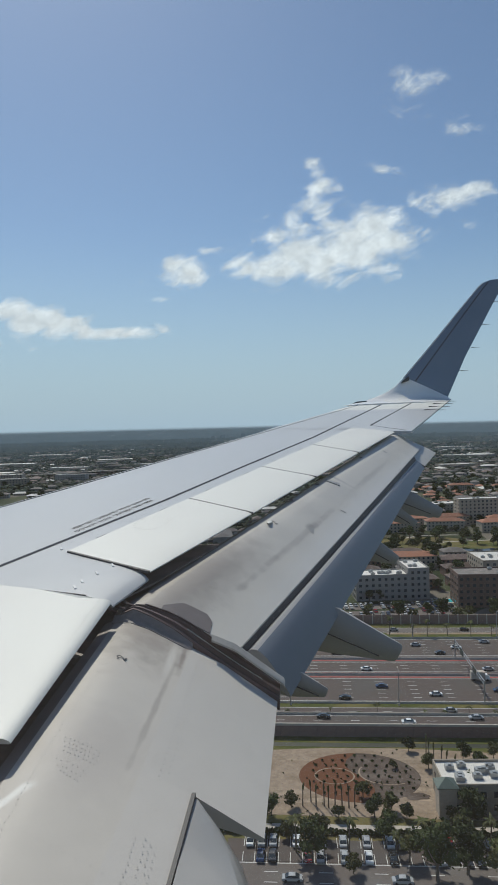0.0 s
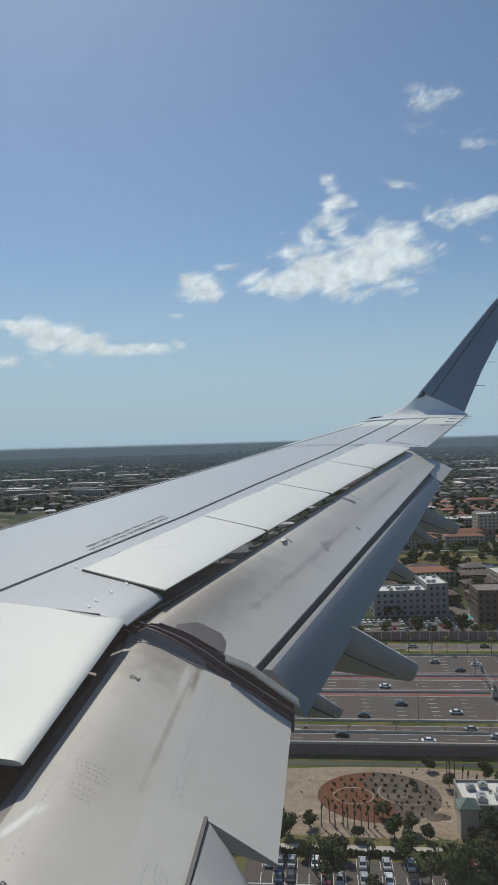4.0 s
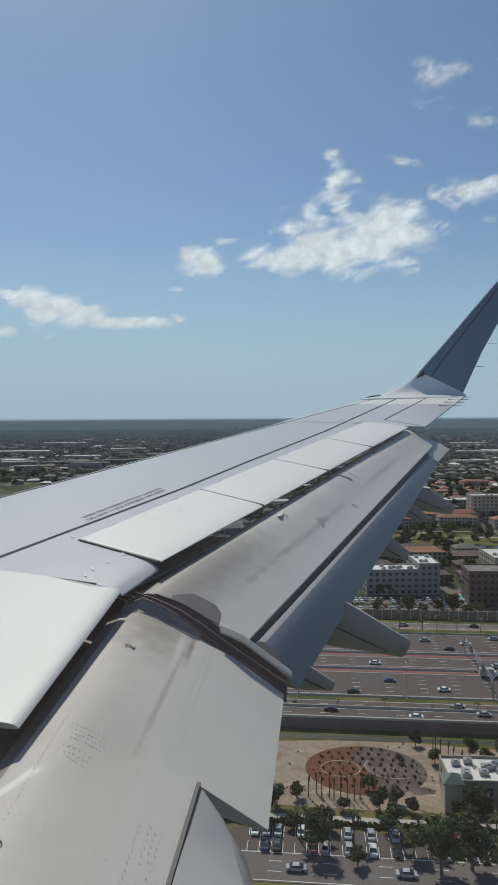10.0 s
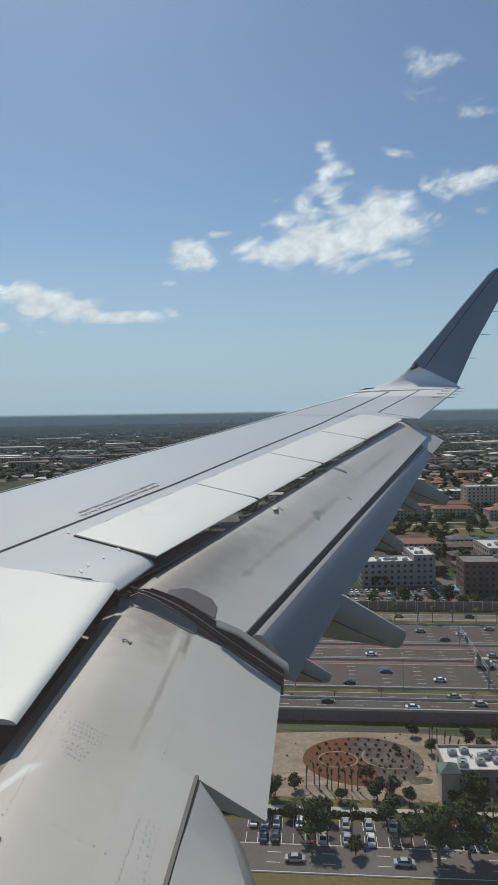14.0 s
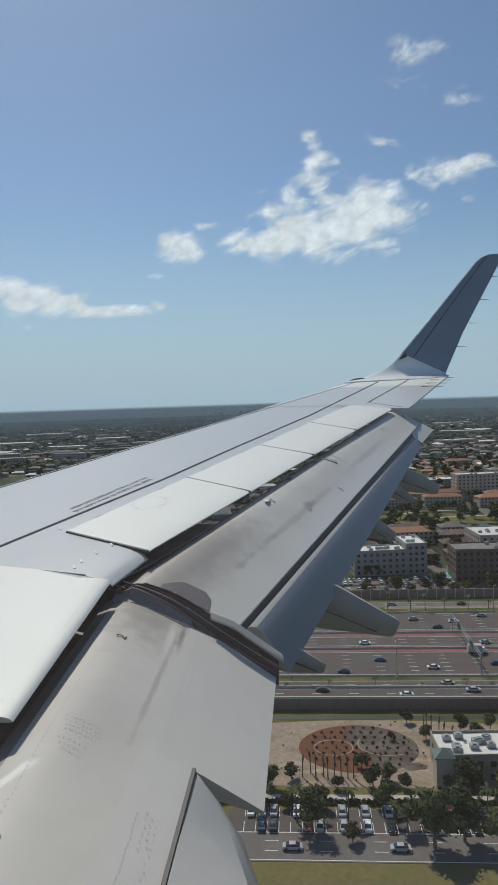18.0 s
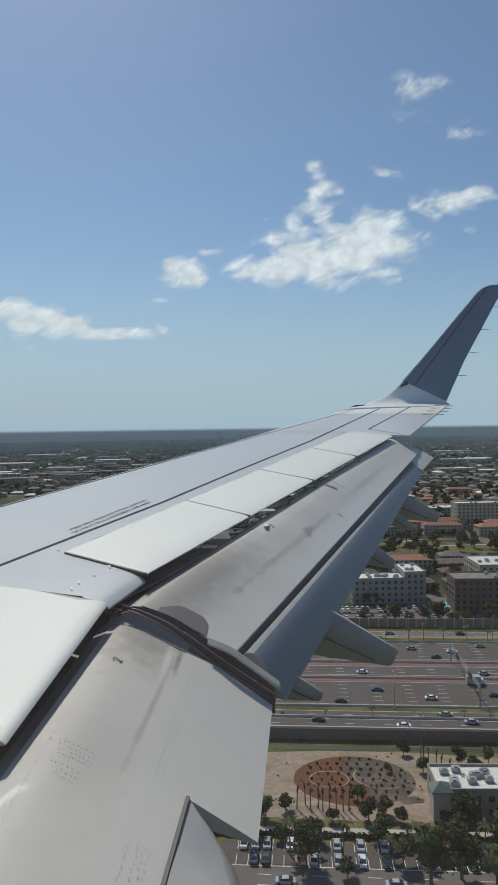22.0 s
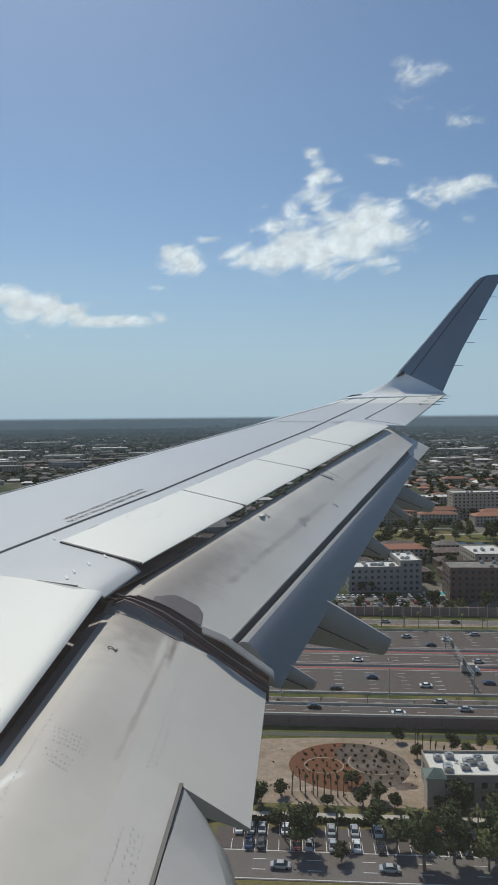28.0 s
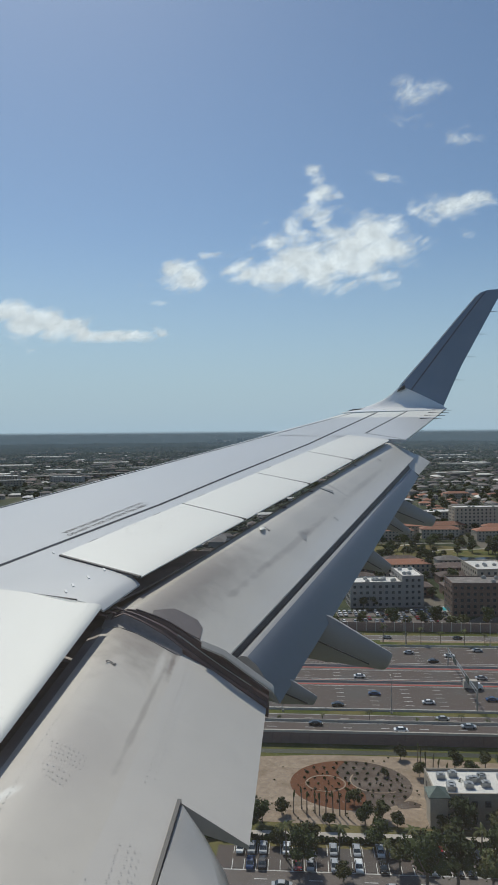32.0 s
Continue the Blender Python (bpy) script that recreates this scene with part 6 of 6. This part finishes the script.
# far skyline
tw = tagged(put(new("distant_towers"), -40, 4750), "hazy distant tower blocks on the skyline", "tower blocks")
for i, (x, w, h) in enumerate(((-190, 26, 24), (-120, 34, 32), (-60, 22, 22), (20, 30, 40), (62, 26, 38), (105, 40, 33))):
    part("tower", poly(rect(x - w / 2, -12, x + w / 2, 12), -1, h), tower_far, tw, smooth=0)

# ---- clouds, far behind everything ----
def cloud(lobes, label):
    """Each lobe: degrees to the right and up, width and height in degrees, tilt, density."""
    ob = tagged(new("cloud"), label, "cloud", "clouds")
    for az, el, w, h, tilt, dense in lobes:
        far = 4500.0
        d = Vector((math.sin(radians(az)) * math.cos(radians(el)), math.cos(radians(az)) * math.cos(radians(el)), math.sin(radians(el))))
        c = GROUND @ (d * far + Vector((0, 0, EYE)))
        W, H = far * radians(w), far * radians(h)
        bm = bmesh.new()
        nx, ny = 22, 12
        vs = [[bm.verts.new(((i / nx - 0.5) * W, (j / ny - 0.5) * H,
                             0.18 * H * (1 - (2 * i / nx - 1) ** 2) * (1 - (2 * j / ny - 1) ** 2) + 0.05 * H * noise.noise((i * 0.7 + az, j * 0.7, el))))
               for i in range(nx + 1)] for j in range(ny + 1)]
        for j in range(ny):
            for i in range(nx):
                bm.faces.new((vs[j][i], vs[j][i + 1], vs[j + 1][i + 1], vs[j + 1][i]))
        lobe = part("billow", bm, cloud_white, ob, smooth=180)
        lobe.matrix_world = look(c, (0, 0, EYE)) @ pose(0, 0, 0, 0, 180, tilt)
        lobe.visible_shadow = False
        lobe.color = (1, 1, 1, dense + 0.1)
    return ob


cloud([(0.1, 12.8, 5.5, 3.0, 5, 0.16), (2.5, 12.7, 7.9, 3.9, 8, 0.24), (5.5, 13.4, 10.3, 5.1, 18, 0.28), (8.5, 14.1, 10.3, 5.5, 20, 0.28),
       (11.1, 15.0, 9.1, 4.9, 24, 0.24), (13.0, 15.9, 6.1, 3.0, 28, 0.14), (6.2, 20.0, 3.0, 3.0, 60, 0.12), (6.8, 18.6, 4.3, 3.0, 20, 0.15),
       (8.1, 18.6, 3.0, 1.8, -10, 0.08), (6.5, 17.0, 5.5, 3.7, 40, 0.06), (4.5, 16.2, 4.9, 2.7, 15, 0.07), (2.8, 14.9, 3.0, 2.4, 10, 0.06),
       (7.4, 16.0, 7.3, 3.0, 25, 0.10), (15.0, 16.6, 5.5, 2.4, 25, 0.06), (16.6, 17.2, 9.3, 3.4, 10, 0.10), (19.2, 17.4, 5.3, 2.6, 10, 0.06),
       (12.2, 19.6, 7.5, 2.0, 18, -0.05), (11.4, 12.2, 5.2, 1.8, 0, 0.02), (-1.9, 14.1, 6.5, 2.0, -5, -0.03), (17.9, 15.2, 4.7, 2.0, 10, -0.05)],
      "large ragged white cloud with a torn plume")
cloud([(-5.1, 12.7, 6.1, 4.0, 0, 0.20), (-4.2, 12.2, 3.7, 3.0, 0, 0.12), (-6.0, 13.3, 3.0, 2.4, 0, 0.10)],
      "small puffy white cloud")
cloud([(-20.2, 9.5, 4.9, 1.8, 5, 0.14), (-18.4, 9.3, 6.7, 2.3, -10, 0.20), (-16.5, 8.6, 7.3, 3.4, -12, 0.24), (-14.4, 8.1, 7.3, 3.2, -8, 0.20),
       (-11.7, 7.7, 9.1, 1.9, 0, 0.20), (-8.9, 7.8, 7.9, 1.8, 2, 0.18), (-6.7, 8.0, 3.0, 1.6, 10, 0.12)],
      "long low flat white cloud")
cloud([(-20.9, 6.7, 5.5, 1.8, 0, 0.16), (-23.0, 6.8, 7.3, 2.1, 0, 0.12)],
      "thin low white cloud")
cloud([(14.0, 24.6, 10, 6.6, 20, -0.04), (15.8, 25.4, 6, 3.4, 10, -0.05)],
      "faint torn white cloud high up")
cloud([(18.1, 22.0, 8.7, 4.0, 15, -0.07)],
      "faint thin white cloud")
cloud([(-8.2, 11.7, 2.0, 1.4, 0, -0.01), (-7.1, 10.4, 4.7, 1.4, 0, -0.06), (-3.0, 14.3, 5.0, 1.6, 0, -0.06)],
      "tiny scraps of white cloud")
